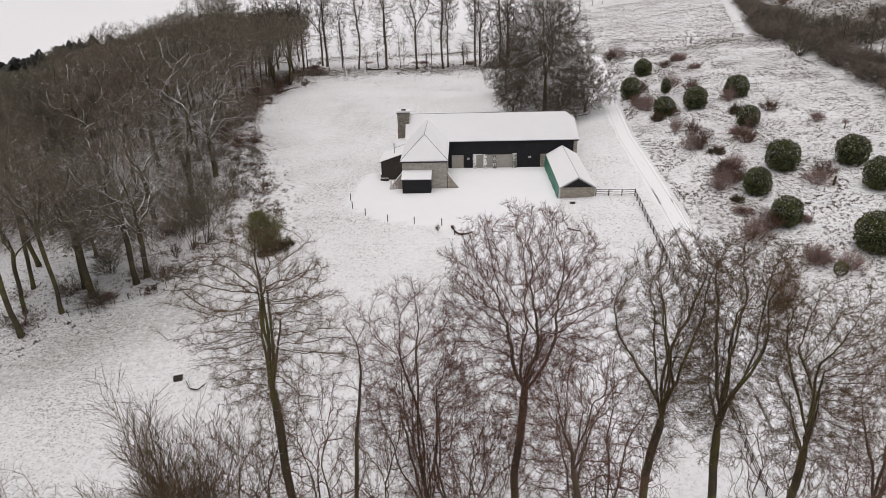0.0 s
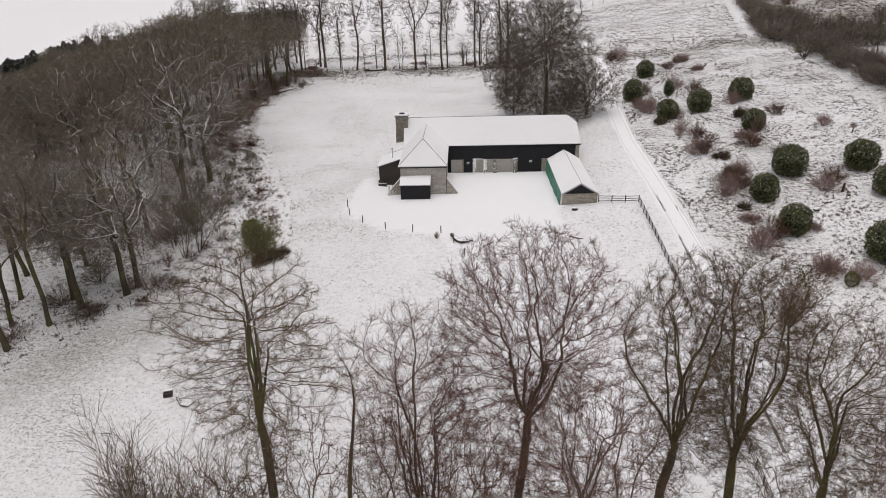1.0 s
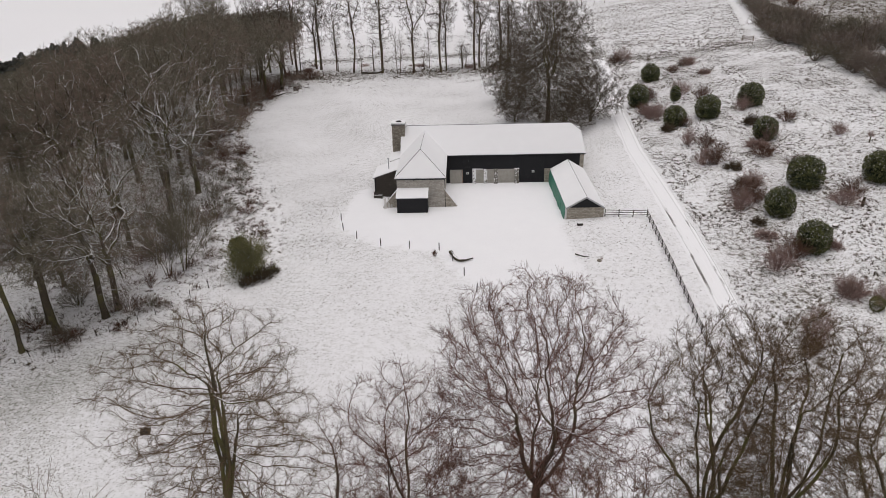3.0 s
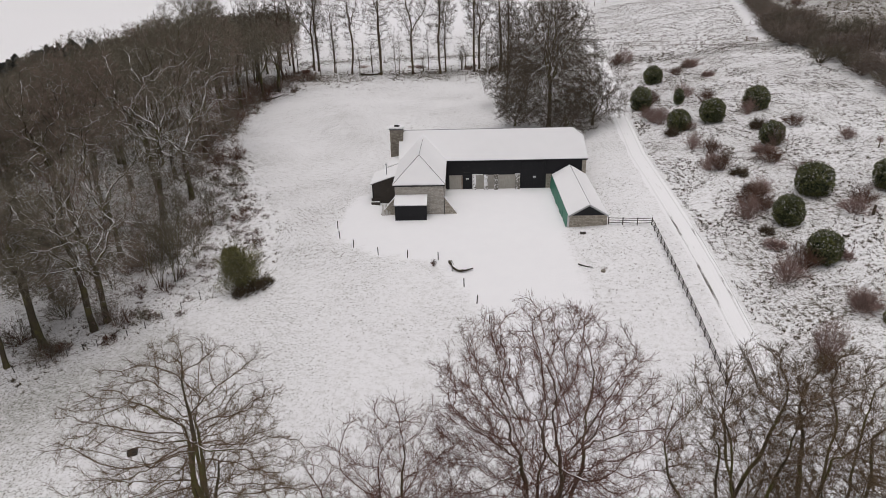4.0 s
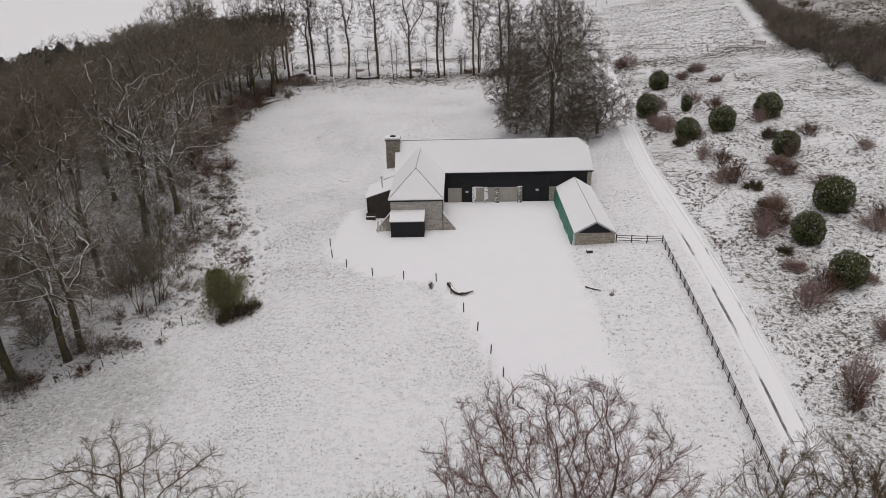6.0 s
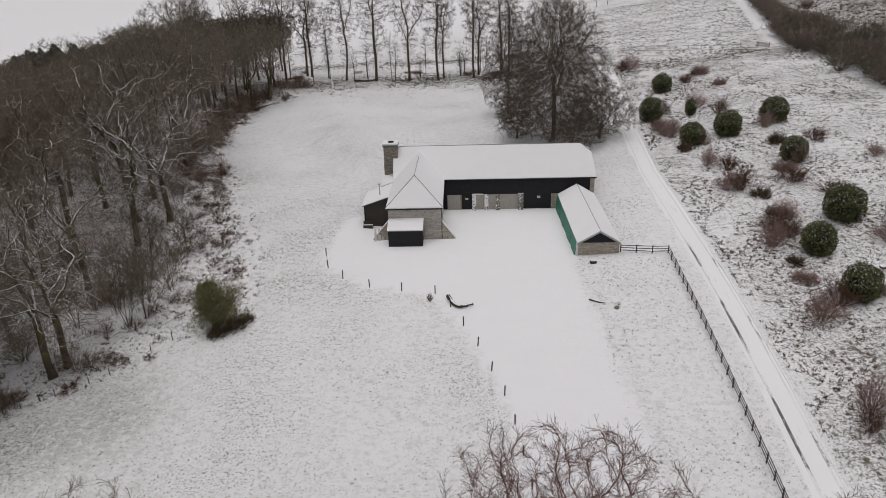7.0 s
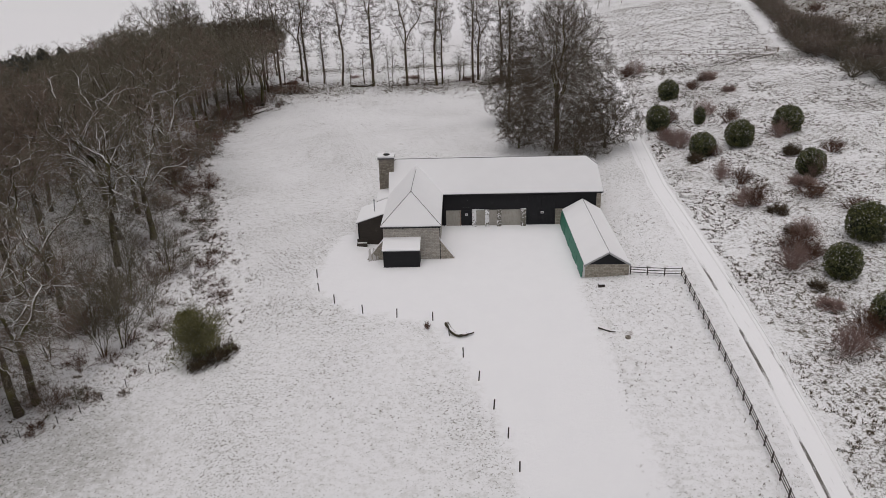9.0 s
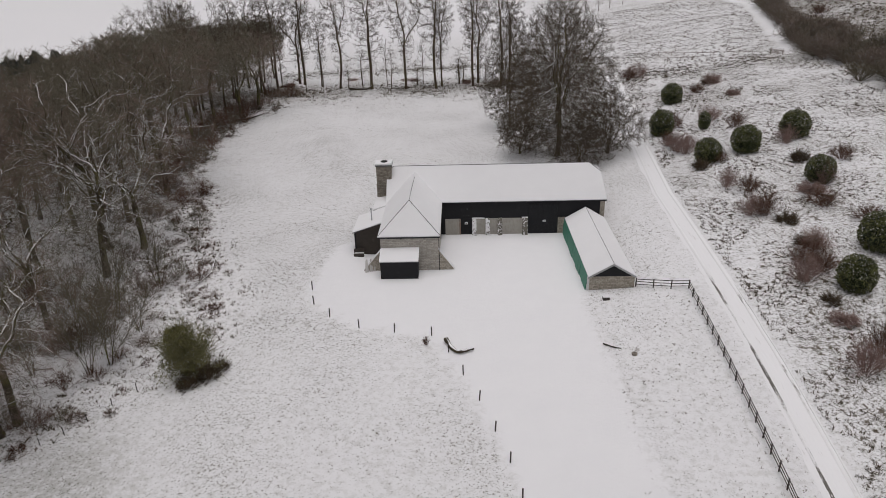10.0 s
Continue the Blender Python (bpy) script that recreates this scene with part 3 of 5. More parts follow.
def make_ground():
    xs, ys = spaced(-105, 130, 1.4, 2400), spaced(-125, 190, 1.4, 2600)
    gx, gy = np.meshgrid(xs, ys)
    x, y = gx.ravel(), gy.ravel()
    near = np.exp(-((x / 160) ** 2) - ((y / 200) ** 2))
    lump = np.array([noise.noise((a * 0.11, b * 0.11, 0)) * 0.16 + noise.noise((a * 0.4, b * 0.4, 5)) * 0.05 if n > 0.2 else 0.0 for a, b, n in zip(x, y, near)])
    z = ground(x, y) + lump * (0.15 + 0.85 * step(np.hypot(x - 8, y - 4), 20, 30)) * (1 - np.exp(-(((x - track_x(y)) / 3.2) ** 4)))
    nx, ny = len(xs), len(ys)
    i = (np.arange(ny - 1)[:, None] * nx + np.arange(nx - 1)[None]).ravel()
    me = mesh_of("ground", np.column_stack([x, y, z]), np.column_stack([i, i + 1, i + nx + 1, i + nx]), True)
    # how much grass comes through the snow
    stakes = np.interp(y, (-60, -45, -34, -22.5, -15.6, -13.6, -8, -4.5, 8, 14), (9.5, 8.6, 7.0, 2.8, -1.0, -9.5, -15.9, -16.8, -15, -9))
    paddock = np.interp(y, (-60, -42, -33, -24, -10, 14), (21, 20.3, 19.5, 18.5, 17.3, 25))
    yard = step(x, stakes - 0.8, stakes + 0.8) * (1 - step(x, paddock - 1.2, paddock + 1.2)) * (1 - step(y, 13, 16))
    hillside = step(x, track_x(y) + 1.2, track_x(y) + 4)
    wander = np.array([3.5 * noise.noise((0.0, b * 0.12, 4)) + 2.0 * noise.noise((a * 0.25, b * 0.25, 8)) for a, b in zip(x, y)])
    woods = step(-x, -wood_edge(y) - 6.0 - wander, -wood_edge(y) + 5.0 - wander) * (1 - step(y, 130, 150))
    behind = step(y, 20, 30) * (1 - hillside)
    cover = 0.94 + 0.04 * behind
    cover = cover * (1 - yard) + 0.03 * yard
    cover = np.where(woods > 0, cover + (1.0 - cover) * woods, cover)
    cover = cover - 0.16 * step(x, paddock, paddock + 3) * (1 - hillside) * (1 - step(y, 0, 12))
    cover = cover + 0.2 * hillside
    along = np.clip(((x + 54) * 20 + (y + 48) * 12) / 544, 0, 1)
    away = np.hypot(x + 54 - 20 * along, y + 48 - 12 * along)
    thin = (0.22 * step(-(y + 0.25 * x), 0, 60) * step(-x, -5, 55) + 0.85 * np.exp(-((away / 5.5) ** 2))) * (1 - woods)
    cover = cover + 0.06 * thin
    tufted = 0.27 * (1 - yard) + 0.04
    tufted = tufted + 0.54 * hillside
    tufted = tufted + 0.34 * woods
    row = (np.exp(-(((y - 118) / 13) ** 2)) + 0.8 * np.exp(-(((y - 152) / 5) ** 2))) * (1 - hillside)
    far = step(y, 124, 145) * (1 - step(x, 25, 60))
    cover, tufted = cover * (1 - far) + 1.0 * far, tufted * (1 - far) + 0.42 * far
    distant = step(np.hypot(x, y), 190, 280) * (1 - step(x, 25, 60))
    cover, tufted = cover * (1 - 0.55 * distant), tufted * (1 - 0.7 * distant)
    cover, tufted = cover + 0.35 * row, tufted + 0.72 * row
    upper = step(y, 96, 125) * hillside
    cover, tufted = cover - 0.12 * upper, tufted - 0.12 * upper
    beside = np.exp(-(((x - hedge_x(y) + 1.4) / 1.1) ** 2)) * step(y, 94, 100)
    cover, tufted = cover * (1 - 0.8 * beside), tufted * (1 - 0.8 * beside)
    brown = step(x - hedge_x(y), 3, 10) * step(y, 40, 90)
    cover, tufted = cover + 0.4 * brown, tufted + 0.4 * brown
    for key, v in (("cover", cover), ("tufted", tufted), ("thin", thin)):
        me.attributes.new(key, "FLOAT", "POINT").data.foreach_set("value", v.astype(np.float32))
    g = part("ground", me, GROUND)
    tagged(g, "snow-covered pasture and hillside with grass showing through", "ground", kind="structure")


make_ground()


def strip(name, ys, centre, width, lift, material, seed=0, ragged=0.1, cols=5):
    """A band laid on the land along y, with a ragged edge."""
    rng = np.random.default_rng(seed)
    n = len(ys)
    edge = np.cumsum(rng.normal(size=(n, 2)) * ragged * 0.5, 0)
    edge -= np.linspace(0, 1, n)[:, None] * edge[-1]
    edge = np.clip(edge, -ragged, ragged)
    u = np.linspace(-0.5, 0.5, cols)
    x = centre[:, None] + u[None] * width + np.where(u < 0, edge[:, :1], edge[:, 1:]) * np.abs(u) * 2
    y = np.repeat(ys[:, None], cols, 1)
    crown = lift * (1 - (2 * u[None]) ** 4)
    z = ground(x, y) + crown - 0.02 * (np.abs(u[None]) > 0.49)
    i = (np.arange(n - 1)[:, None] * cols + np.arange(cols - 1)[None]).ravel()
    return mesh_of(name, np.column_stack([x.ravel(), y.ravel(), z.ravel()]), np.column_stack([i, i + 1, i + cols + 1, i + cols]), True)


ys = np.arange(-125, 112, 0.7)
lane = thing("road", "snow-covered farm track with tyre ruts", "track", kind="structure")
part("lane", strip("lane", ys, track_x(ys), 3.5, 0.06, TRACK, 3, 0.16, 9), TRACK, lane)
for off, lo, hi, wide, seed, strong in ((-0.95, -75, 100, 0.46, 5, 1.0), (0.98, -75, 100, 0.34, 6, 0.7), (1.36, -75, -8, 0.16, 7, 0.6)):
    yr = np.arange(lo, hi, 0.5)
    me = strip("tyre_rut", yr, track_x(yr) + off, wide, 0.10, RUT, seed, 0.08, 5)
    bare = strong * (1 - step(yr, -14, 2) * 0.62) * (0.75 + 0.25 * np.sin(yr * 0.4 + seed))
    me.attributes.new("bare", "FLOAT", "POINT").data.foreach_set("value", np.repeat(bare, 5).astype(np.float32))
    part("tyre_rut", me, RUT, lane, "dark wet tyre rut worn through the snow")

# ---- the barn ----
EAVE, RIDGE_Y, RIDGE = 4.55, 17.6, 9.0


def ridge_line(name, points, r, material, parent):
    p = np.array(points, float)
    p = np.stack([p[:-1], p[1:]], 1)
    return part(name, mesh_of(name, *tubes(p, np.full(p.shape[:2], r), 6)), material, parent)


def lap_boards(x0, x1, z0, z1, y, rows):
    """Lapped weatherboards on a wall that faces -y."""
    h = (z1 - z0) / rows
    profile = []
    for i in range(rows):
        profile += [(y - 0.05, z0 + i * h), (y - 0.02, z0 + (i + 1) * h)]
    return prism(profile + [(y, z1), (y, z0)], x0, x1, "x")


barn = thing("barn", "long black-boarded and stone barn under a snow-covered roof", "barn")
part("wall", boxes((-8.1, -0.7, 13.5, 13.9, -1.6, 4.45), (-8.1, -7.7, 13.9, 21.4, -1.6, 4.45), (24.1, 24.5, 13.9, 21.4, -1.6, 4.45), (-8.1, 24.5, 21.4, 21.8, -1.6, 4.45)), FLINT, barn)
part("wall", boxes((-0.7, 24.5, 13.5, 13.9, -1.6, 4.45)), BLACK, barn)
for gx in (-8.0, 24.2):
    part("gable", prism([(13.6, 4.45), (21.6, 4.45), (18.8, 7.3), (16.4, 7.3)], gx, gx + 0.25, "x"), BLACK, barn)
part("boarding", lap_boards(-0.25, 23.85, 1.75, 4.4, 13.5, 15), BLACK, barn, "black lapped weatherboards")
part("corner_pier", boxes((23.86, 24.55, 13.38, 14.0, -1.6, 4.4), bevel=0.02), RUBBLE, barn, "pale stone corner pier")
for x0, x1, mat in ((0.4, 2.55, RENDERED), (5.0, 12.4, RENDERED), (17.55, 18.7, RUBBLE)):
    part("plinth_wall", boxes((x0, x1, 13.3, 13.52, -1.6, 1.72)), mat, barn, "low grey stone infill wall")
part("brick_jamb", boxes((2.56, 2.76, 13.28, 13.52, -1.6, 1.72)), BRICK, barn, "red brick jamb")
SNOWFLINT = []
for amount in (0.4, 0.8):
    k = Nodes("snow_flecked_stone")
    g = k.coords()
    c = k.mix(k.ramp(k.noise(g, 3.0, 5, 0.7), 0.62 - 0.25 * amount, 0.68 - 0.25 * amount), k.mix(k.noise(g, 6, 4), (0.10, 0.095, 0.08), (0.24, 0.22, 0.19)), SNOW)
    SNOWFLINT.append(k.done(c, 0.9, k.noise(g, 6, 4), 0.6, 0.04))
for x0, x1, snowy in ((4.5, 5.15, 1), (6.55, 7.2, 1), (8.4, 9.1, 0), (12.15, 12.95, 0)):
    part("buttress", prism([(13.3, -1.6), (12.6, -1.6), (12.72, -0.7), (12.9, 1.0), (13.1, 1.78), (13.3, 1.85)], x0, x1, "x"), SNOWFLINT[snowy], barn, "stone buttress flecked with snow")
for x0, x1 in ((4.5, 6.4), (12.1, 13.0)):
    part("ledge_snow", rough_snow(boxes((x0, x1, 13.12, 13.48, 1.8, 1.88)), 3, 0.03, x0), SNOWY, barn, "line of snow on the wall head")


def plank_door(parent, x0, x1, z0, z1, y, boards):
    w = (x1 - x0) / boards
    d = part("door", boxes((x0, x1, y - 0.03, y, z0, z1)), BLACK, parent, "black boarded door")
    for i in range(boards):
        part("plank", boxes((x0 + i * w + 0.012, x0 + (i + 1) * w - 0.012, y - 0.07, y - 0.03, z0, z1)), BLACK, d)
    for z in (z0 + 0.4, z1 - 0.6):
        part("ledge", boxes((x0 + 0.05, x1 - 0.05, y - 0.1, y - 0.07, z, z + 0.18)), BLACK, d)
    return d


plank_door(barn, 2.8, 4.45, -1.3, 1.72, 13.45, 8)
a = plank_door(barn, 13.3, 15.3, -1.4, 3.85, 13.4, 10)
b = plank_door(barn, 15.36, 17.4, -1.4, 3.85, 13.4, 10)
part("door_frame", boxes((13.1, 13.28, 13.32, 13.5, -1.4, 4.0), (17.42, 17.55, 13.32, 13.5, -1.4, 4.0), (13.1, 17.55, 13.32, 13.5, 3.87, 4.03)), BLACK, barn)
for x, z, y in ((3.62, 1.05, 13.3), (15.5, 1.22, 13.25)):
    s = part("sign", boxes((x - 0.24, x + 0.24, y - 0.04, y + 0.05, z - 0.17, z + 0.17), bevel=0.02), WHITE, barn, "small white notice with a dark panel")
    part("panel", boxes((x - 0.15, x + 0.15, y - 0.05, y - 0.038, z - 0.07, z + 0.06)), LEAD, s)
for x, z in ((3.2, 2.2), (3.6, 2.2), (3.95, 2.2), (3.8, 3.3)):
    part("bolt_head", boxes((x - 0.05, x + 0.05, 13.4, 13.46, z - 0.05, z + 0.05)), LEAD, barn)
for x in (0.15,):
    pts = np.array([[(x, 13.3, 4.3), (x, 13.3, 1.5), (x, 13.3, -1.2)]], float)
    part("downpipe", mesh_of("downpipe", *tubes(pts, np.full((1, 3), 0.06), 8)), BLACK, barn, "black downpipe")
part("fascia", boxes((0.05, 24.75, 13.2, 13.32, EAVE - 0.32, EAVE - 0.1)), BLACK, barn)
gut = np.array([[(0.0, 13.12, EAVE - 0.12), (12, 13.12, EAVE - 0.14), (24.8, 13.12, EAVE - 0.12)]])
part("gutter", mesh_of("gutter", *tubes(gut, np.full((1, 3), 0.07), 8)), BLACK, barn, "black gutter")


def roof(parent, points, faces, deck, cover, lump, cuts, seed):
    """A dark roof deck and the snow that lies on it."""
    lower = [(x, y, z - cover) for x, y, z in points]
    r = part("roof", solid(lower, faces, deck), LEAD, parent)
    bm = solid([(x, y, z - cover + 0.004) for x, y, z in points], faces)
    ex = bmesh.ops.extrude_face_region(bm, geom=bm.faces[:])
    bmesh.ops.translate(bm, vec=(0, 0, cover), verts=[e for e in ex["geom"] if isinstance(e, bmesh.types.BMVert)])
    bmesh.ops.triangulate(bm, faces=bm.faces[:])
    part("snow_cover", rough_snow(bm, cuts, lump, seed), SNOWY, r, "even white blanket of snow")
    return r


by = 2 * RIDGE_Y - 13.2
roof(barn, [(-8.5, 13.2, EAVE), (24.8, 13.2, EAVE), (24.3, 16.5, 7.9), (22.7, RIDGE_Y, RIDGE), (-7.5, RIDGE_Y, RIDGE), (-8.5, 16.7, 8.08), (-8.5, by, EAVE), (24.8, by, EAVE), (24.3, 18.7, 7.9), (-8.5, 18.5, 8.08)],
     [(0, 1, 2, 3, 4, 5), (2, 8, 3), (6, 9, 4, 3, 8, 7), (4, 9, 5)], 0.12, 0.13, 0.035, 7, 4)
ridge_line("ridge_tile", [(-7.5, RIDGE_Y + 0.12, RIDGE + 0.0), (22.7, RIDGE_Y + 0.12, RIDGE + 0.0)], 0.07, LEAD, barn)
ridge_line("hip_tile", [(22.7, RIDGE_Y, RIDGE + 0.02), (24.3, 16.5, 7.93)], 0.05, LEAD, barn)
ridge_line("hip_tile", [(-7.5, RIDGE_Y, RIDGE + 0.02), (-8.5, 16.7, 8.1)], 0.05, LEAD, barn)

# ---- the stone wing in front of it ----
wing = thing("house", "grey stone wing with a hipped snow-covered roof", "house")
part("wall", boxes((-8.1, -0.3, 0.3, 0.75, -1.5, 4.4)), FLINT, wing, "grey coursed stone front wall")
part("wall", boxes((-0.75, -0.3, 0.75, 13.4, -1.5, 4.4)), FLINT, wing)
part("wall", boxes((-8.1, -7.65, 0.75, 13.4, -1.5, 4.4)), FLINT, wing)
AP, TOP = 3.62, 8.37
roof(wing, [(-8.4, 0, 4.6), (0, 0, 4.6), (-4.2, AP, TOP), (-4.2, 16.95, TOP), (-8.4, 13.25, 4.6), (0, 13.25, 4.6)], [(0, 1, 2), (1, 5, 3, 2), (0, 2, 3, 4)], 0.1, 0.12, 0.035, 6, 9)
part("fascia", boxes((-8.3, -0.1, 0.08, 0.2, 4.22, 4.44), (-0.2, -0.08, 0.2, 13.0, 4.22, 4.44), (-8.32, -8.2, 0.2, 13.0, 4.22, 4.44)), BLACK, wing)
for pts in ([(-8.35, 0.04, 4.66), (-4.2, AP, TOP + 0.05)], [(-0.05, 0.04, 4.66), (-4.2, AP, TOP + 0.05)]):
    ridge_line("hip_tile", pts, 0.036, LEAD, wing)
ridge_line("ridge_tile", [(-4.2, AP, TOP + 0.05), (-4.15, 9.0, TOP + 0.03), (-4.05, 14.0, TOP + 0.03)], 0.03, LEAD, wing)
part("downpipe", mesh_of("downpipe", *tubes(np.array([[(-0.2, 0.15, 4.2), (-0.2, 0.15, 2.0), (-0.2, 0.15, -0.9)]], float), np.full((1, 3), 0.045), 8)), BLACK, wing, "black downpipe")
for x0, h in ((-5.4, 4.05), (-2.3, 4.1)):
    part("air_brick", boxes((x0, x0 + 0.22, 0.27, 0.31, h, h + 0.16)), LEAD, wing)
for side, x0, x1 in (("east", -0.32, 1.75), ("west", -8.08, -10.55)):
    part("buttress", prism([(x0, -1.4), (x1 + (0.4 if x1 > 0 else -0.4), -1.4), (x1, -0.5), (x0, 2.4)], 0.32, 0.95, "y"), RUBBLE, wing, "sloping stone buttress with snow along its top")
    part("coping_snow", prism([(x1, -0.48), (x0, 2.42), (x0, 2.52), (x1, -0.36)], 0.3, 0.97, "y"), SNOWY, wing)

annex = thing("annex", "dark-boarded lean-to against the stone wing, snow on its roof", "outbuilding")
part("wall", prism([(-12.4, -1.4), (-8.15, -1.4), (-8.15, 4.2), (-12.4, 2.75)], 6.1, 6.25, "y"), BROWNBLACK, annex)
part("wall", boxes((-12.4, -12.25, 6.25, 12.3, -1.4, 2.75), (-12.25, -8.15, 12.15, 12.3, -1.4, 2.75)), BROWNBLACK, annex)
part("boarding", lap_boards(-12.42, -8.2, -1.2, 2.7, 6.1, 17), BROWNBLACK, annex)
roof(annex, [(-12.75, 5.85, 2.9), (-8.12, 5.85, 4.45), (-8.12, 12.5, 4.45), (-12.75, 12.5, 2.9)], [(0, 1, 2, 3)], 0.1, 0.12, 0.03, 5, 2)
part("corner_post", boxes((-12.5, -12.3, 5.98, 6.1, -1.3, 2.7)), BLACK, annex)
fl = np.array([[(-10.15, 8.3, 3.6), (-10.15, 8.3, 4.6), (-10.15, 8.3, 5.5)]])
flue = part("flue_pipe", mesh_of("flue_pipe", *tubes(fl, np.full((1, 3), 0.09), 10)), STEEL, annex, "steel flue pipe with a cowl")
part("cowl", mesh_of("cowl", *tubes(np.array([[(-10.15, 8.3, 5.45), (-10.15, 8.3, 5.5), (-10.15, 8.3, 5.7)]]), np.array([[0.2, 0.2, 0.05]]), 10)), STEEL, flue)
outshut = thing("outshut", "small stone outshut at the chimney's foot, snow on top", "outbuilding")
part("wall", boxes((-10.2, -8.12, 12.6, 16.0, -1.2, 3.7)), FLINT, outshut)
roof(outshut, [(-10.4, 12.5, 3.9), (-8.12, 12.5, 4.6), (-8.12, 16.0, 4.9), (-10.4, 16.0, 4.5)], [(0, 1, 2, 3)], 0.1, 0.15, 0.03, 3, 6)

stack = thing("chimney", "massive stone chimney stack capped with snow", "chimney")
part("shaft", boxes((-10.1, -8.12, 16.02, 18.0, -1.0, 6.6), (-10.05, -7.75, 16.05, 17.95, 6.6, 9.5)), OLDSTONE, stack)
part("cap", boxes((-10.2, -7.6, 15.9, 18.1, 9.5, 9.72), bevel=0.03), LEAD, stack)
bm = rough_snow(boxes((-10.18, -7.62, 15.92, 18.08, 9.724, 9.98)), 5, 0.05, 3)
part("snow_cover", bm, SNOWY, stack, "cushion of snow")
part("flue", mesh_of("flue", *tubes(np.array([[(-8.85, 17.0, 9.7), (-8.85, 17.0, 9.9), (-8.85, 17.0, 10.08), (-8.85, 17.0, 10.07)]]), np.array([[0.52, 0.54, 0.52, 0.01]]), 16)), SOOT, stack, "dark flue opening melted through the snow")

store = thing("store_shed", "low black lean-to store with snow on its roof", "shed")
part("wall", boxes((-7.95, -3.0, -2.35, -2.25, -1.2, 1.85), (-7.95, -7.85, -2.25, 0.28, -1.2, 1.85), (-3.1, -3.0, -2.25, 0.28, -1.2, 1.85)), BLACK, store)
part("boarding", lap_boards(-7.97, -2.98, -1.0, 1.8, -2.35, 10), BLACK, store)
for sx in (-7.9, -3.08):
    part("cheek", prism([(-2.3, 1.84), (0.28, 1.84), (0.28, 2.6)], sx - 0.05, sx + 0.05, "x"), BLACK, store)
roof(store, [(-8.1, -2.55, 2.08), (-2.88, -2.55, 2.08), (-2.88, 0.28, 2.85), (-8.1, 0.28, 2.85)], [(0, 1, 2, 3)], 0.08, 0.12, 0.03, 5, 5)
part("skirting", boxes((-8.0, -2.95, -2.46, -2.4, -0.62, -0.42)), BLACK, store)

# ---- the long low shed on the east of the yard ----
shed = thing("shed", "long low stone shed with a green side and snowy roof", "shed")
SX0, SXM, SX1, SY0, SY1, SE, SR = 18.55, 21.6, 24.5, -7.3, 13.0, 1.75, 3.5
part("wall", boxes((18.66, 24.4, -6.95, -6.55, -1.5, 1.6)), RUBBLE, shed, "rubble stone gable wall")
part("wall", boxes((24.0, 24.4, -6.55, 13.2, -1.5, 1.6)), RUBBLE, shed)
for i in range(13):
    y0 = -6.9 + i * 1.545
    out = 0.16 + 0.14 * math.sin(i * 1.9) + 0.1 * math.sin(i * 4.3 + 1)
    low = -1.15 + 0.18 * math.sin(i * 2.7 + 2)
    part("side_panel", prism([(18.46 - out, low), (18.51 - out, low - 0.04), (18.50 - 0.4 * out, 0.2), (18.62, 1.62), (18.54, 1.62), (18.42 - 0.4 * out, 0.25)], y0 + 0.012, y0 + 1.533, "y"), GREEN, shed, "loose green sheet bulging at its ragged foot")
part("rail", boxes((18.63, 18.7, -6.9, 13.0, 1.45, 1.62)), GREEN, shed)
part("gable", prism([(18.8, 1.58), (24.3, 1.58), (21.6, 3.2)], -6.97, -6.85, "y"), BLACK, shed, "black boarded gable")
part("gable", prism([(18.8, 1.58), (24.3, 1.58), (21.6, 3.2)], 12.8, 12.9, "y"), BLACK, shed)
part("corner_post", boxes((18.46, 18.72, -7.05, -6.91, -1.5, 1.58)), WHITE, shed, "white corner post")
roof(shed, [(SX0, SY0, SE), (SXM, SY0, SR), (SXM, SY1, SR), (SX0, SY1, SE), (SX1, SY0, SE), (SX1, SY1, SE)], [(0, 1, 2, 3), (1, 4, 5, 2)], 0.07, 0.1, 0.025, 6, 7)
ridge_line("ridge_tile", [(SXM, SY0, SR + 0.03), (SXM, 3.0, SR + 0.02), (SXM, SY1, SR + 0.03)], 0.034, LEAD, shed)
for s in (0, 1):
    x0 = SX0 if s == 0 else SX1
    part("bargeboard", prism([(x0, SE - 0.33), (x0, SE - 0.1), (SXM, SR - 0.1), (SXM, SR - 0.33)], SY0 - 0.03, SY0 + 0.06, "y"), STEEL, shed, "grey bargeboard")
    part("bargeboard", prism([(x0, SE - 0.3), (x0, SE - 0.1), (SXM, SR - 0.1), (SXM, SR - 0.3)], SY1 - 0.04, SY1 + 0.03, "y"), LEAD, shed)

# ---- fences ----


def post_mesh(h, r, sides=6):
    p = np.array([[(0, 0, -0.5), (0, 0, h - 0.04), (0, 0, h), (0, 0, h + 0.002)]], float)
    return mesh_of("post", *tubes(p, np.array([[r, r, r * 0.8, 0.001]]), sides))


def fence(points, rails, h, label, group, girth=0.05, wood=None):
    f = thing("fence", label, "fence", group)
    pm = post_mesh(h, girth * 1.5)
    for x, y in points:
        o = part("post", pm, wood or FENCEWOOD, f)
        o.matrix_basis = Matrix.Translation((x, y, float(ground(x, y)))) @ Euler((radians(random.uniform(-2, 2)), radians(random.uniform(-2, 2)), random.random() * 6)).to_matrix().to_4x4()
    for (x0, y0), (x1, y1) in zip(points[:-1], points[1:]):
        for z in rails:
            p = np.array([[(x0, y0, float(ground(x0, y0)) + z + random.uniform(-0.02, 0.02)), (x1, y1, float(ground(x1, y1)) + z + random.uniform(-0.02, 0.02))]])
            part("rail", mesh_of("rail", *tubes(p, np.full((1, 2), girth), 4)), wood or FENCEWOOD, f)
    return f


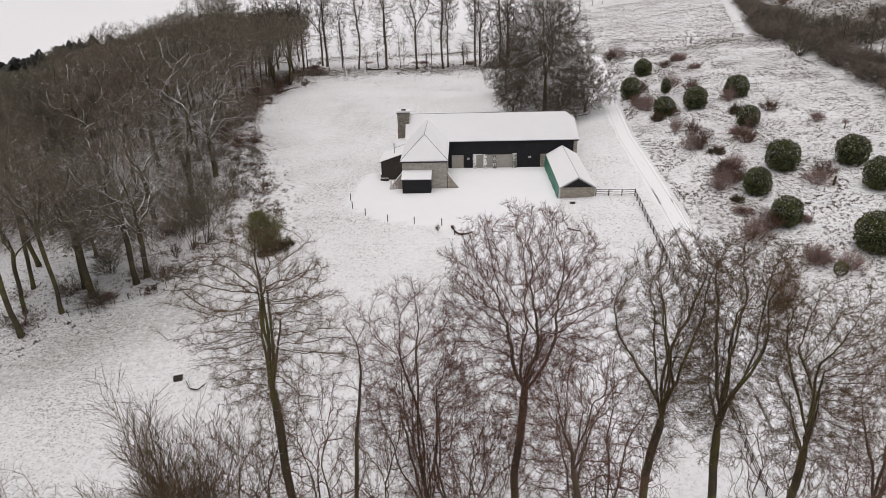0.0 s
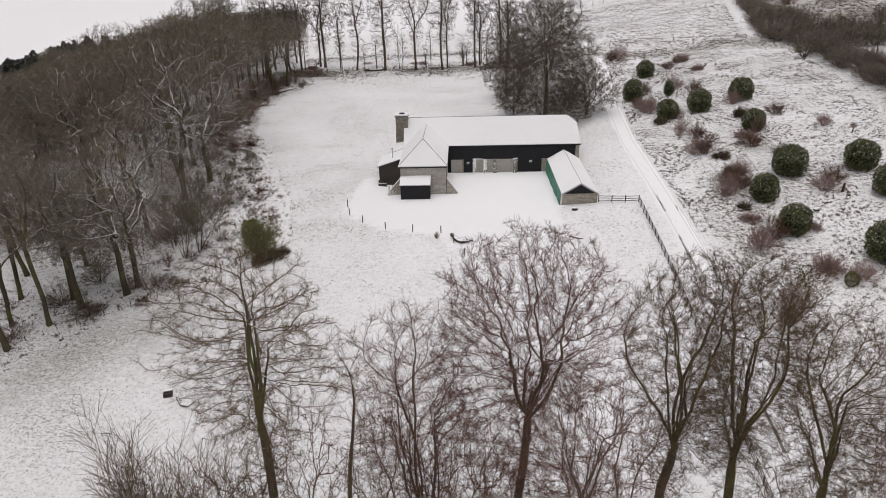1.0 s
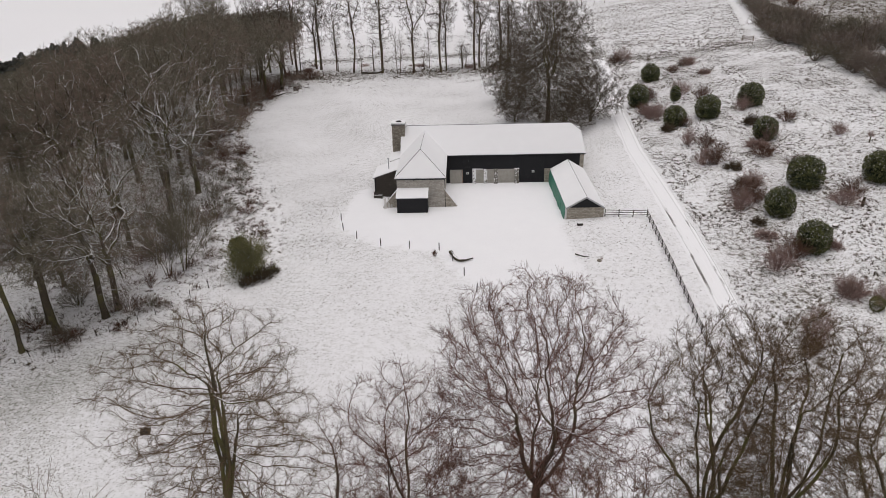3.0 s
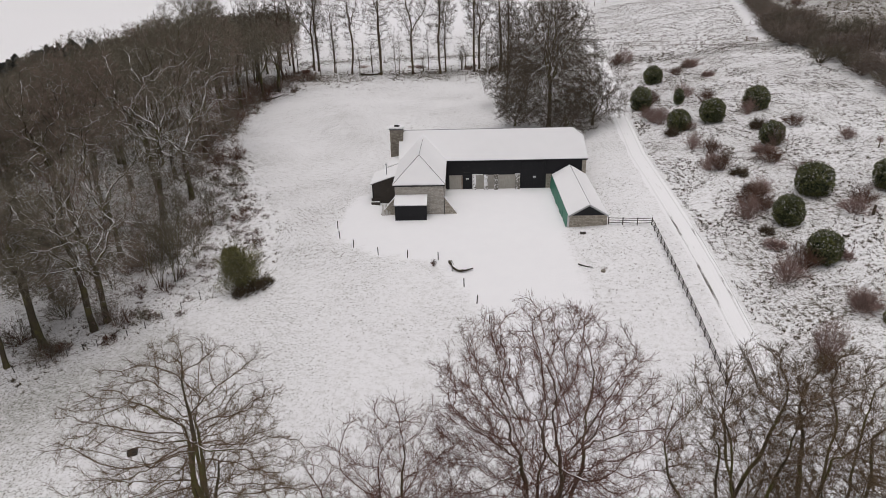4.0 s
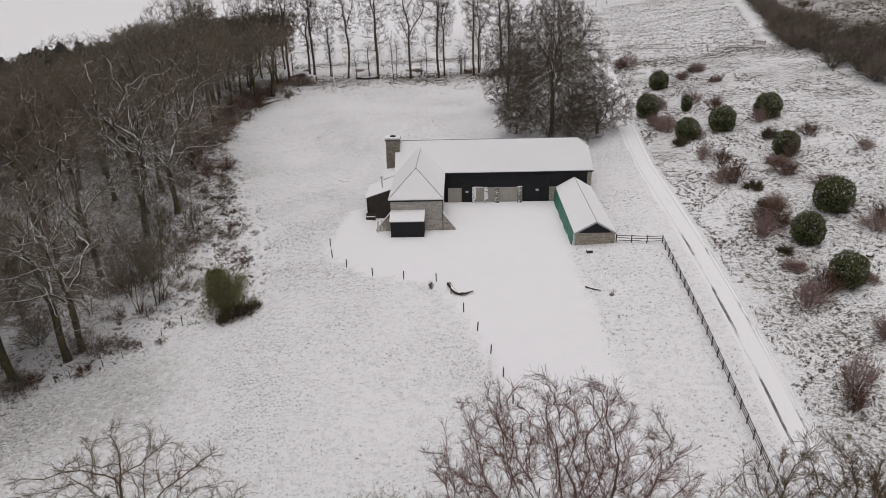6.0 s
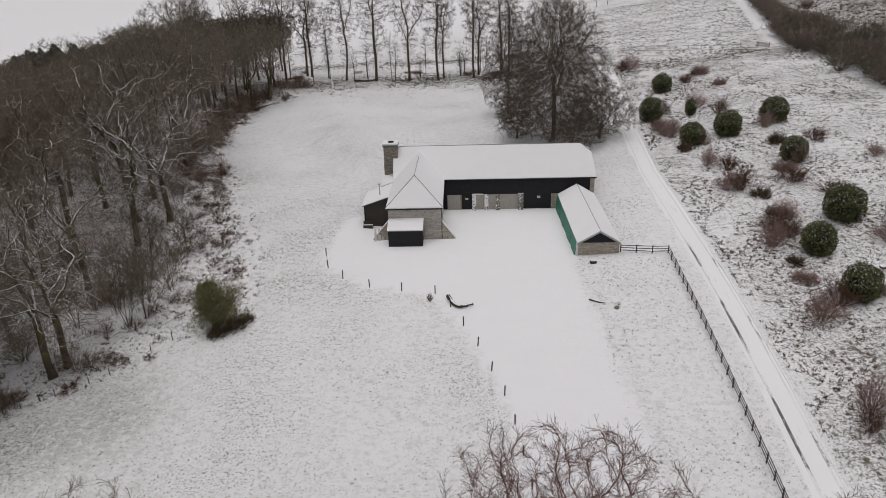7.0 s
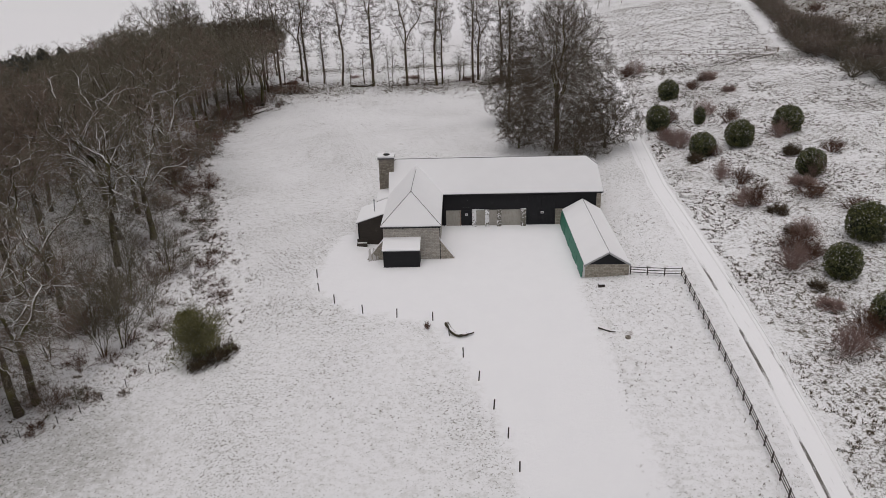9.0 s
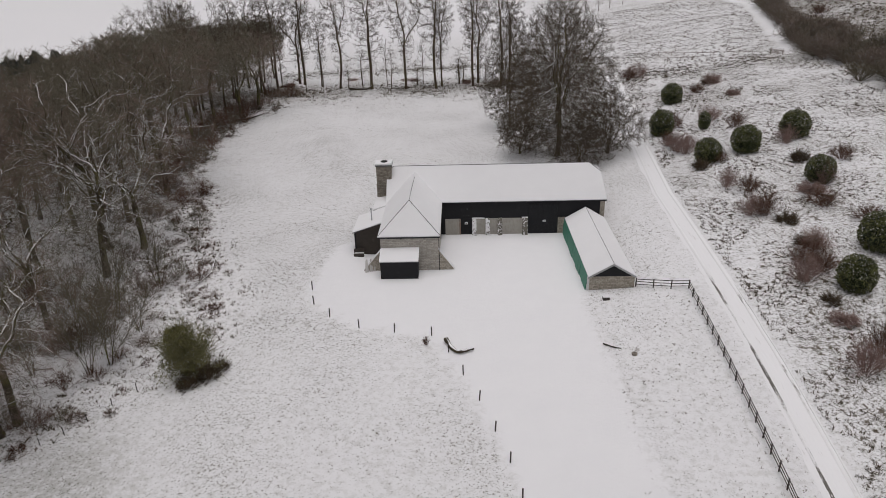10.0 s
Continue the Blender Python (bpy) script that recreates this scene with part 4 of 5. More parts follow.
random.seed(11)
corner = [(24.62, -6.9), (26.6, -7.6), (28.6, -8.2), (30.65, -8.5)]
run = [(30.6 - 0.012 * i, -8.5 - 1.84 * i) for i in range(1, 38)]
fence(corner + run, (0.35, 0.72, 1.08), 1.22, "dark timber post-and-rail fence beside the farm track", "paddock fences")
STAKES = [(-16.8, -4.6), (-15.9, -8.2), (-13.4, -11.2), (-9.5, -13.6), (-5.2, -14.7), (-0.8, -15.5), (1.2, -18.6), (2.8, -22.5), (4.4, -26.4), (5.8, -30.5), (7.0, -34.2), (7.8, -38.1), (8.3, -42.0), (8.8, -45.6), (9.3, -49.4)]
stake_line = thing("fence", "line of dark fence stakes standing in the snow", "fence", "paddock fences")
sm = post_mesh(1.25, 0.07)
for x, y in STAKES:
    o = part("post", sm, FENCEWOOD, stake_line)
    o.matrix_basis = Matrix.Translation((x, y, float(ground(x, y)))) @ Euler((radians(random.uniform(-4, 4)), radians(random.uniform(-5, 3)), random.random() * 6)).to_matrix().to_4x4()

# ---- the trees in front of the meadow ----
FRONT = "bare trees at the foot of the meadow"


def front_tree(x, y, seed, label, crown, girth, fork, bark=BARK, twig_of=TWIGS, bare=None, **kw):
    """A tree at the foot of the meadow; crown and fork are given in heights of the world."""
    base = float(ground(x, y))
    profile = [(z - base, r) for z, r in crown]
    m = bare_tree(seed, profile, girth, (crown[0][0] if bare is None else bare) - base, fork - base, **kw)
    tree(m, Matrix.Translation((x, y, base)), label, FRONT, bark, twig_of)


front_tree(-11.4, -80.6, 21, "bare rounded tree with a mossy green trunk", [(6, 1.2), (10, 2.8), (14, 4.6), (17, 5.3), (20, 4.9), (21.8, 3.2), (22.6, 1.2)], 0.29, 12.5, MOSSY, OLIVETWIGS, stems=7, flare=(2, 17), lead=0.75, goals=2924, gap=0.33, crook=0.24, up=0.04, twigs=4, twig=0.48, sub=2, tip_r=0.010, twig_r=0.0061, gaps=-0.2, lean=(0.075, 0.08), spray=(16, 56))
front_tree(-3.9, -77.6, 22, "slender bare young tree", [(2, 1.0), (9, 2.4), (13, 2.3), (16, 1.6), (17.2, 0.6)], 0.15, 13.0, BARK, TWIGS, stems=2, flare=(4, 14), goals=602, gap=0.36, crook=0.18, up=0.2, twigs=3, twig=0.57, twig_r=0.0061, tip_r=0.009, spray=(16, 56))
front_tree(-0.2, -76.4, 23, "bare bushy-headed tree with ascending boughs", [(-2, 1.6), (6, 3.6), (11, 4.4), (14.5, 3.9), (17.2, 2.4), (18.2, 1.0)], 0.24, 0.0, BARK, RUSSET, stems=12, flare=(3, 24), lead=0.75, goals=1978, gap=0.38, crook=0.15, up=0.3, twigs=5, twig=0.75, gaps=-0.3, twig_r=0.0068, tip_r=0.009, spray=(16, 56))
front_tree(5.4, -76.6, 24, "large bare spreading tree with crooked limbs", [(2, 2.4), (7, 4.6), (12, 5.6), (16, 6.5), (19.2, 5.7), (21.0, 3.8), (22.3, 1.3)], 0.30, 9.5, BARK, RUSSET, stems=11, flare=(6, 50), lead=0.5, goals=3784, gap=0.35, crook=0.31, up=0.03, twigs=4, twig=0.63, sub=2, gaps=-0.3, twig_r=0.0075, lean=(0.075, 0.11), tip_r=0.009, spray=(16, 56))
front_tree(9.0, -82.8, 25, "bare tree forked low into crooked limbs", [(3, 1.5), (8, 3.6), (12, 4.2), (15, 3.6), (17.0, 2.0), (18, 0.6)], 0.23, 10.0, BARK, TWIGS, stems=6, flare=(10, 44), lead=0.6, goals=1118, gap=0.38, crook=0.23, up=0.16, twigs=4, twig=0.63, twig_r=0.0068, tip_r=0.009, spray=(16, 56))
front_tree(16.4, -78.6, 26, "tall bare tree with mossy upright limbs", [(5, 1.0), (8, 2.4), (11, 3.4), (15, 3.6), (18.6, 4.0), (20.6, 3.4), (21.7, 1.6)], 0.30, 9.0, MOSSY, OLIVETWIGS, stems=9, flare=(2, 20), lead=0.8, goals=3612, gap=0.33, crook=0.23, up=0.15, twigs=4, twig=0.57, sub=2, gaps=-0.3, twig_r=0.0075, lean=(-0.025, 0.07), tip_r=0.009, spray=(16, 56))
front_tree(20.0, -78.6, 27, "bare mossy tree with a narrow ascending head", [(5, 1.0), (8, 2.4), (11, 3.4), (15, 3.6), (18.4, 4.0), (20.4, 3.4), (21.5, 1.6)], 0.29, 8.0, MOSSY, OLIVETWIGS, stems=9, flare=(2, 22), lead=0.8, goals=3612, gap=0.33, crook=0.23, up=0.15, twigs=4, twig=0.57, sub=2, gaps=-0.3, twig_r=0.0075, lean=(-0.025, 0.07), tip_r=0.009, spray=(16, 56))
front_tree(25.4, -77.0, 28, "bare leaning tree with olive-tinged twigs", [(3, 2.0), (7, 3.6), (10, 4.6), (14, 4.4), (17.0, 3.0), (18.3, 1.2)], 0.28, 6.0, MOSSY, OLIVETWIGS, stems=7, flare=(6, 34), lead=0.6, goals=2924, gap=0.35, crook=0.24, up=0.1, twigs=4, twig=0.57, sub=2, gaps=-0.35, twig_r=0.0075, lean=(0.02, 0), tip_r=0.009, spray=(16, 56))
front_tree(31.8, -76.5, 30, "bare scrubby tree beside the farm track", [(-4, 2.0), (3, 4.2), (7, 4.6), (11.0, 3.4), (13.5, 1.0)], 0.24, 0.0, BARK, RUSSET, stems=5, flare=(8, 38), goals=1290, gap=0.42, crook=0.24, up=0.08, twigs=5, twig=0.63, gaps=-0.3, twig_r=0.0068, tip_r=0.009, spray=(16, 56))
front_tree(-26.8, -82.0, 31, "low bare scrubby tree", [(-4, 1.6), (2, 3.0), (6, 3.4), (8.4, 1.2)], 0.18, 0.0, BARK, TWIGS, stems=5, flare=(8, 34), goals=430, gap=0.5, crook=0.19, up=0.2, twig=0.92, twig_r=0.007, tip_r=0.009, spray=(16, 56))
clump = thing("tree", "many-stemmed bare sapling clump", "tree", FRONT, at=stand(-17.8, -79.0))
m = shrub_meshes(29, 23.0, 6.6, 64, 34, 5, 0.017, 0.06, 3.4)
tagged(part("branchwork", m[0], MOSSY, clump), kind="stuff")
part("crown", m[1], OLIVETWIGS, clump)
# slighter trees that stand between and behind them
SLIGHT = [bare_tree(200 + i, [(2, 1.0), (6, 3.2), (10, 4.0), (13, 2.8), (15, 0.6)], 0.15, 2.0, 5.5, stems=4, flare=(6, 30), goals=800, gap=0.42, crook=0.36, up=0.1, twigs=2, twig=0.55, gaps=-0.3, twig_r=0.010, sides=(6, 3)) for i in range(3)]
for i, (x, y, top) in enumerate([(-12.6, -80.8, 12.0), (-6.6, -80.2, 14.5), (-10.6, -79.0, 12.0), (3.4, -81.5, 11.5), (12.4, -82.0, 11.5), (22.4, -80.5, 10.5), (2.0, -78.5, 14.0), (28.5, -79.5, 9.5), (9.8, -78.6, 14.5), (12.4, -77.6, 15.0), (3.2, -80.2, 13.0), (-2.4, -79.8, 13.0)]):
    base = float(ground(x, y))
    tree(SLIGHT[i % 3], stand(x, y, 80 * i, (top - base) / 15.0, random.uniform(0.85, 1.1)), "slight crooked bare tree among the larger ones", FRONT, (BARK, MOSSY)[i % 2], (TWIGS, TWIGS, OLIVETWIGS)[i % 3])

# ---- the wood in the west ----
random.seed(5)
NEARWOOD = [bare_tree(40 + i, [(7.0, 2.0), (10, 5.0), (14, 7.2), (18, 7.4), (20.6, 5.6), (22.3, 2.0)], 0.30 + 0.05 * (i % 3), 7.0, 8.0 + 1.2 * (i % 3), stems=4 - i % 2, flare=(14, 52), lead=0.5, goals=1200, gap=0.5, crook=0.38, up=0.0, gaps=-0.3, twigs=3, twig=1.0, twig_r=0.018, wood_r=0.042, sub=1, sides=(5, 3), droop=0.14, tip_r=0.012) for i in range(3)]
EDGEWOOD = [bare_tree(50 + i, [(3.0, 3.0), (6.5, 6.2), (11, 7.8), (17, 8.0), (20.5, 5.8), (22.3, 2.0)], 0.36, 3.0, 8.0, stems=4, flare=(12, 54), lead=0.5, goals=1300, gap=0.5, crook=0.42, up=-0.02, gaps=-0.15, twigs=2, twig=0.9, twig_r=0.014, wood_r=0.026, sub=1, sides=(6, 3), droop=0.2, tip_r=0.0155) for i in range(3)]
CLEAN = [bare_tree(70 + i, [(12.0, 2.0), (15, 5.0), (18.5, 6.6), (22, 5.8), (24.5, 2.0)], 0.32, 12.0, 12.5 + 1.5 * i, stems=3, flare=(10, 44), lead=0.5, goals=900, gap=0.52, crook=0.4, up=0.02, gaps=-0.2, twigs=2, twig=1.0, twig_r=0.016, wood_r=0.035, sub=1, sides=(7, 3), droop=0.1, tip_r=0.013) for i in range(2)]
DEEPWOOD = [bare_tree(60 + i, [(8, 2.4), (12, 5.8), (16, 7.4), (18.8, 5.8), (20.3, 2.4)], 0.28, 8.0, 10.0, stems=3, flare=(14, 42), lead=0.5, goals=900, gap=0.55, crook=0.34, up=0.05, gaps=-0.4, twigs=4, twig=1.0, twig_r=0.024, wood_r=0.07, sub=1, sides=(5, 3), tip_r=0.012) for i in range(3)]
WOOD = "bare beeches and oaks of the wood"
LABELS = ("bare woodland tree with snow lying along its limbs", "bare beech with a clean trunk at the wood's edge", "bare oak of the wood with crooked snowy boughs", "twin-stemmed bare tree on the snowy bank")
# trunks that stand clear at the wood's edge
EDGE = [(-43.6, -29.7, 1.0), (-42.7, -28.0, 0.9), (-48.5, -32.7, 0.95), (-50.6, -30.8, 0.9), (-51.0, -36.4, 0.95), (-53.9, -41.0, 0.95), (-56.0, -36.2, 0.8), (-58.1, -30.5, 0.9), (-60.5, -24.6, 1.0), (-57.8, -8.3, 1.0), (-56.6, -7.2, 0.85), (-52.8, -22.5, 0.7), (-51.6, 19.4, 1.0), (-44.9, 9.1, 0.9), (-50.2, 9.5, 1.0), (-58.5, 15.7, 1.0), (-56.8, 2.0, 1.0), (-48.0, -12.0, 0.9), (-46.5, 0.5, 0.85), (-50.0, 31.0, 1.0), (-54.5, 40.0, 1.0), (-55.5, 50.0, 1.05), (-56.0, 62.0, 1.05), (-55.0, 74.0, 1.0), (-52.5, 86.0, 1.05), (-50.5, 96.0, 1.0)]
placed = []
for i, (x, y, s) in enumerate(EDGE):
    placed.append((x, y))
    s *= 1.2 if -14 < y < 60 else 1.0
    tree(EDGEWOOD[i % 3] if i in (0, 1, 9, 12, 13, 14, 17, 18, 19) else CLEAN[i % 2] if i in (4, 5, 6, 7, 8) else NEARWOOD[i % 3], stand(x, y, random.uniform(0, 360), s * random.uniform(0.88, 1.06), s * random.uniform(0.9, 1.15), leaning=random.uniform(-6, 6) if i > 1 else 0), LABELS[i % 4], WOOD, SNOWYBARK if i in (0, 1, 9, 12, 13, 14, 17, 18, 19) else WOODBARK, (GREENWOOD, BROWNWOOD, GREENWOOD)[i % 3])
tries = 0
while tries < 5000 and len(placed) < 175:
    tries += 1
    y = random.uniform(-70, 150)
    depth = 4 + random.random() * 58
    x = float(wood_edge(y)) - 6 - depth
    if (y < 8 and depth < 15) or (y < -12 and depth < 24) or x < -(38 + 0.72 * (y + 114)) or any((x - a) ** 2 + (y - b) ** 2 < (50 if depth < 18 else 46) for a, b in placed):
        continue
    placed.append((x, y))
    size = random.uniform(0.78, 1.1) * (1.0 - 0.34 * step(-x, 70, 112)) * (0.8 if y < -40 else 1)
    size *= np.interp(x, (-76, -58), (0.94, 1.18)) if -14 < y < 62 else 1.0
    near = depth < 20 and y < 75
    m = random.choice(CLEAN if y < -16 and depth < 34 else NEARWOOD if near else DEEPWOOD)
    tree(m, stand(x, y, random.uniform(0, 360), float(size), float(size) * random.uniform(0.95, 1.2), leaning=random.uniform(-6, 6)), random.choice(LABELS), WOOD, WOODBARK, random.choice((BROWNWOOD, BROWNWOOD, GREENWOOD) if y < 15 else (GREENWOOD, GREENWOOD, BROWNWOOD)))

# dark spruces on the far skyline of the wood


def spruce_meshes(seed):
    """A shaggy conifer with a blunt, uneven head."""
    rng = np.random.default_rng(seed)
    h = 17.0
    trunk = tubes(np.array([[(0, 0, -0.5), (0, 0, h * 0.5), (0, 0, h * 0.97)]]), np.array([[0.25, 0.15, 0.02]]), 6)
    n = 1500
    f = rng.random(n) ** 0.8
    a = rng.random(n) * 2 * np.pi
    tier = np.array([1 + 0.7 * noise.noise((math.cos(v) * 1.2, math.sin(v) * 1.2, g * 6 + seed * 5)) for v, g in zip(a, f)])
    ln = (3.4 * (1 - f ** 2.2) + 0.35) * rng.uniform(0.35, 1.05, n) * tier
    z = 1.5 + f * (h - 2.0)
    out = np.column_stack([np.cos(a), np.sin(a), rng.uniform(-0.3, 0.25, n)]) * ln[:, None]
    p0 = np.column_stack([np.zeros(n), np.zeros(n), z]) + out * 0.35
    side = np.column_stack([-np.sin(a), np.cos(a), rng.uniform(-0.6, 0.6, n)]) * (0.1 + 0.12 * ln[:, None])
    mid = p0 + out * 0.35 + np.array((0, 0, 0.15))
    v = np.stack([p0, mid - side, p0 + out * 0.65, mid + side], 1).reshape(-1, 3)
    q = np.arange(n)[:, None] * 4 + np.arange(4)[None]
    return mesh_of("limbs", *trunk), mesh_of("needles", v, q)


SPRUCE = [spruce_meshes(s) for s in (1, 2, 3)]
for i in range(64):
    f = i / 63
    x, y = -164 + 46 * f + random.uniform(-2, 2), 118 + random.uniform(-4, 6)
    top = 5.0 + 11.6 * f + random.uniform(-2.0, 1.0)
    tree(SPRUCE[i % 3], stand(x, y, random.uniform(0, 360), (top - float(ground(x, y))) / 17, random.uniform(0.9, 1.3)), "dark snow-dusted spruce on the wood's skyline", "spruces on the skyline", WOODBARK, NEEDLE, "spruce", "tree")

# ---- the row of tall trees beyond the meadow, and the dark group behind the barn ----
ROW = [bare_tree(80 + i, [(5, 1.4), (11, 3.4), (18, 5.2), (25, 5.6), (29.5, 3.8), (32, 1.0)], 0.38, 5.0, (15.0, 19.0, 12.0, 17.0)[i], stems=3 - i % 2, flare=(3, 15), lead=0.7, goals=1150, gap=0.65, crook=0.3, up=0.22, twigs=3, twig=1.1, twig_r=0.021, tip_r=0.018, wood_r=0.06, sub=1, sides=(6, 3)) for i in range(4)]
for i, (x, y, s) in enumerate([(-54.0, 116.0, 0.92), (-51.5, 121.0, 1.0), (-47.4, 133.0, 0.9), (-45.4, 131.0, 1.05), (-33.0, 123.0, 0.98), (-23.0, 119.0, 1.0), (-12.7, 117.5, 1.02), (-3.8, 116.5, 1.05), (-2.2, 120.0, 0.8), (6.9, 116.7, 0.98), (8.6, 121.0, 0.85), (14.5, 112.0, 1.0), (17.5, 116.0, 0.9), (-39.5, 128.0, 0.7), (-62.0, 112.0, 0.95), (-70.5, 104.0, 0.92), (-78.0, 112.0, 0.95), (-66.0, 92.0, 0.9), (-58.0, 104.0, 0.85)]):
    tree(ROW[i % 4], stand(x, y, random.uniform(0, 360), s, s * random.uniform(0.8, 1.05)), "tall bare tree in a row beyond the meadow", "row of tall trees", BARK, DARKTWIGS)
THIN = [bare_tree(90 + i, [(1.0, 0.6), (4, 1.7), (8, 1.9), (11, 1.0), (12, 0.3)], 0.12, 1.0, 7.0, stems=2, flare=(3, 14), goals=120, gap=0.6, crook=0.24, up=0.4, twigs=2, twig=0.9, twig_r=0.018, wood_r=0.04, sub=1, sides=(5, 3)) for i in range(2)]
for i, x in enumerate((-50, -42, -38, -30, -28, -20, -17.5, -9, -7, 1, 2.6, 4.2, 11, 12.2, 16)):
    tree(THIN[i % 2], stand(x + random.uniform(-2, 2), 121 + random.uniform(-4, 8), 47 * i, random.uniform(0.45, 1.35), random.uniform(0.9, 1.6), leaning=random.uniform(-5, 5)), "thin young tree among the row of tall trees", "young trees of the row", BARK, DARKTWIGS)
BIG = [bare_tree(95, [(1.5, 7.0), (4, 10.6), (9, 11.6), (14, 10.8), (19, 9.0), (24, 6.4), (27, 3.6), (28.6, 1.5)], 0.42, 1.5, 9.0, stems=8, flare=(2, 40), lead=0.65, goals=5600, gap=0.52, crook=0.32, up=0.02, gaps=-0.9, twigs=3, twig=1.25, twig_r=0.015, spray=(14, 46), wood_r=0.04, sub=1, sides=(6, 3), tip_r=0.014, uneven=0.3)]
LOWBIG = bare_tree(98, [(0.6, 3.5), (2.5, 6.5), (5.5, 7.4), (9, 5.4), (11.5, 2.0)], 0.26, 0.6, 2.0, stems=8, flare=(12, 66), lead=0.6, goals=1700, gap=0.42, crook=0.34, up=0.02, gaps=-0.8, twigs=3, twig=0.9, twig_r=0.018, wood_r=0.04, sub=1, sides=(6, 3))
for i, (x, y, s, w) in enumerate([(21.4, 43.0, 1.0, 1.0), (14.0, 66.0, 0.8, 0.55), (24.0, 62.0, 0.9, 0.8)]):
    tree(BIG[0], stand(x, y, 40 + 77 * i, s, w), "dense dark bare tree sweeping low behind the barn", "trees behind the barn", GROUPBARK, DARKTWIGS)
for i, (x, y, s, w) in enumerate([(30.6, 41.5, 1.0, 0.95), (24.5, 36.5, 0.7, 0.9), (14.5, 46.0, 0.8, 0.75)]):
    tree(LOWBIG, stand(x, y, 130 * i, s, w), "low spreading bare tree beside the tall ones", "trees behind the barn", GROUPBARK, DARKTWIGS)

# ---- shrubs ----


def shrub(meshes, at, label, group, twig, name="shrub"):
    t = thing(name, label, "shrub", group, at=at)
    tagged(part("branchwork", meshes[0], twig, t), kind="stuff")
    part("crown", meshes[1], twig, t)
    return t


SHRUBS = [shrub_meshes(100 + i, 2.3, 2.2, 54, 7, 4, 0.0075, 0.14) for i in range(4)]
HILL = "bare shrubs on the hillside"
# tall thorny shrubs low on the slope beside the track
for i, (x, y, tall, wide) in enumerate([(42.6, -38.0, 2.1, 1.3), (41.0, -40.6, 1.7, 0.9), (49.4, -31.2, 1.5, 1.5)]):
    shrub(SHRUBS[i % 4], stand(x, y, 110 * i, tall, wide), "tall bare thorny shrub low on the snowy slope", HILL, (REDTWIGS, TWIGS)[i % 2])
LOW = [shrub_meshes(110 + i, 1.3, 2.1, 90, 6, 4, 0.010, 0.22) for i in range(2)]
for i, (x, y, s, w) in enumerate([(50.0, 100.5, 1.5, 1.5), (47.5, 99.5, 1.2, 1.2), (62.4, 79.8, 1.0, 1.5), (57.2, 74.1, 0.8, 1.1), (52.5, 52.0, 1.25, 1.3), (55.7, 46.1, 1.2, 1.1), (42.3, 38.2, 1.35, 1.3), (44.8, 51.0, 1.4, 1.3), (44.8, 19.5, 1.2, 1.0), (47.2, 16.8, 1.15, 1.0), (44.6, 9.0, 1.35, 1.1), (46.5, 8.5, 1.4, 1.1), (44.2, -9.2, 1.35, 1.25), (47.0, -7.0, 1.1, 1.2), (43.4, -25.0, 1.5, 1.3), (46.2, -22.5, 1.3, 1.2), (53.0, -33.0, 1.0, 1.2), (64.5, 24.2, 1.0, 1.1), (69.5, 14.5, 0.9, 0.9), (41.5, 41.0, 1.1, 1.0), (48.6, -1.5, 1.0, 1.3), (58.0, 3.5, 0.9, 1.2), (58.5, -10.5, 1.1, 1.3), (61.0, -8.0, 1.0, 1.2), (58.0, 16.0, 1.3, 1.1), (54.5, 9.0, 1.0, 1.3), (43.5, 36.0, 1.5, 1.2), (46.0, -5.5, 1.2, 1.3), (60.0, 34.0, 1.2, 1.0), (47.0, 30.0, 1.0, 1.0), (63.5, 41.0, 0.9, 1.1)]):
    shrub(SHRUBS[i % 4], stand(x, y, random.uniform(0, 360), s * 1.28, w * 1.2), "bare reddish-brown shrub rising from the snow", HILL, REDTWIGS if i % 3 else TWIGS)
for i, (x, y, s, w) in enumerate([(48.3, 5.6, 1.2, 1.1), (55.3, 13.8, 1.1, 1.5), (48.4, -0.8, 1.0, 1.3), (45.0, -17.2, 0.7, 1.2), (58.5, 25.7, 1.7, 1.1), (63.0, 67.7, 0.9, 1.1), (43.4, 28.0, 1.5, 1.0), (50.0, -31.0, 1.3, 1.1), (62.5, 81.0, 1.3, 1.4), (52.0, -21.0, 0.9, 1.0), (45.3, -13.5, 0.8, 0.8)]):
    shrub(LOW[i % 2], stand(x, y, random.uniform(0, 360), s * 1.3, w * 1.35), "low russet tangle of brambles and dead stems", HILL, REDTWIGS if i % 2 else DEADGRASS, "bramble")


def bush_meshes(seed, n=4200, leaf=0.13):
    """A clipped-looking round evergreen, one metre in radius: a shell of leaves round an added dark core that stands in
    for the shade inside.
    """
    rng = np.random.default_rng(seed)
    u = unit(rng.normal(size=(n, 3)))
    u[:, 2] = np.abs(u[:, 2]) * np.sign(rng.random(n) - 0.32)
    u = np.sign(u) * np.abs(u) ** 0.86
    u = unit(u) * (1 + 0.07 * (1 - np.abs(u).max(1)))[:, None]

    def lobes(d):
        return np.array([1.0 + 0.10 * noise.noise(Vector(v) * 2.1 + Vector((seed, 0, 0))) + 0.07 * noise.noise(Vector(v) * 5.0 + Vector((0, seed, 0))) for v in d])

    def shape(d, rad):
        p = d * rad[:, None]
        low = np.clip(-p[:, 2], 0, 1)
        return np.column_stack([p[:, 0] * (1 + 0.06 * low), p[:, 1] * (1 + 0.06 * low), 0.78 + p[:, 2] * np.where(p[:, 2] < 0, 0.95, 1.0)])

    p = shape(u, lobes(u) * (1.0 - 0.14 * rng.random(n) ** 2))
    t = unit(np.cross(u, rng.normal(size=(n, 3))))
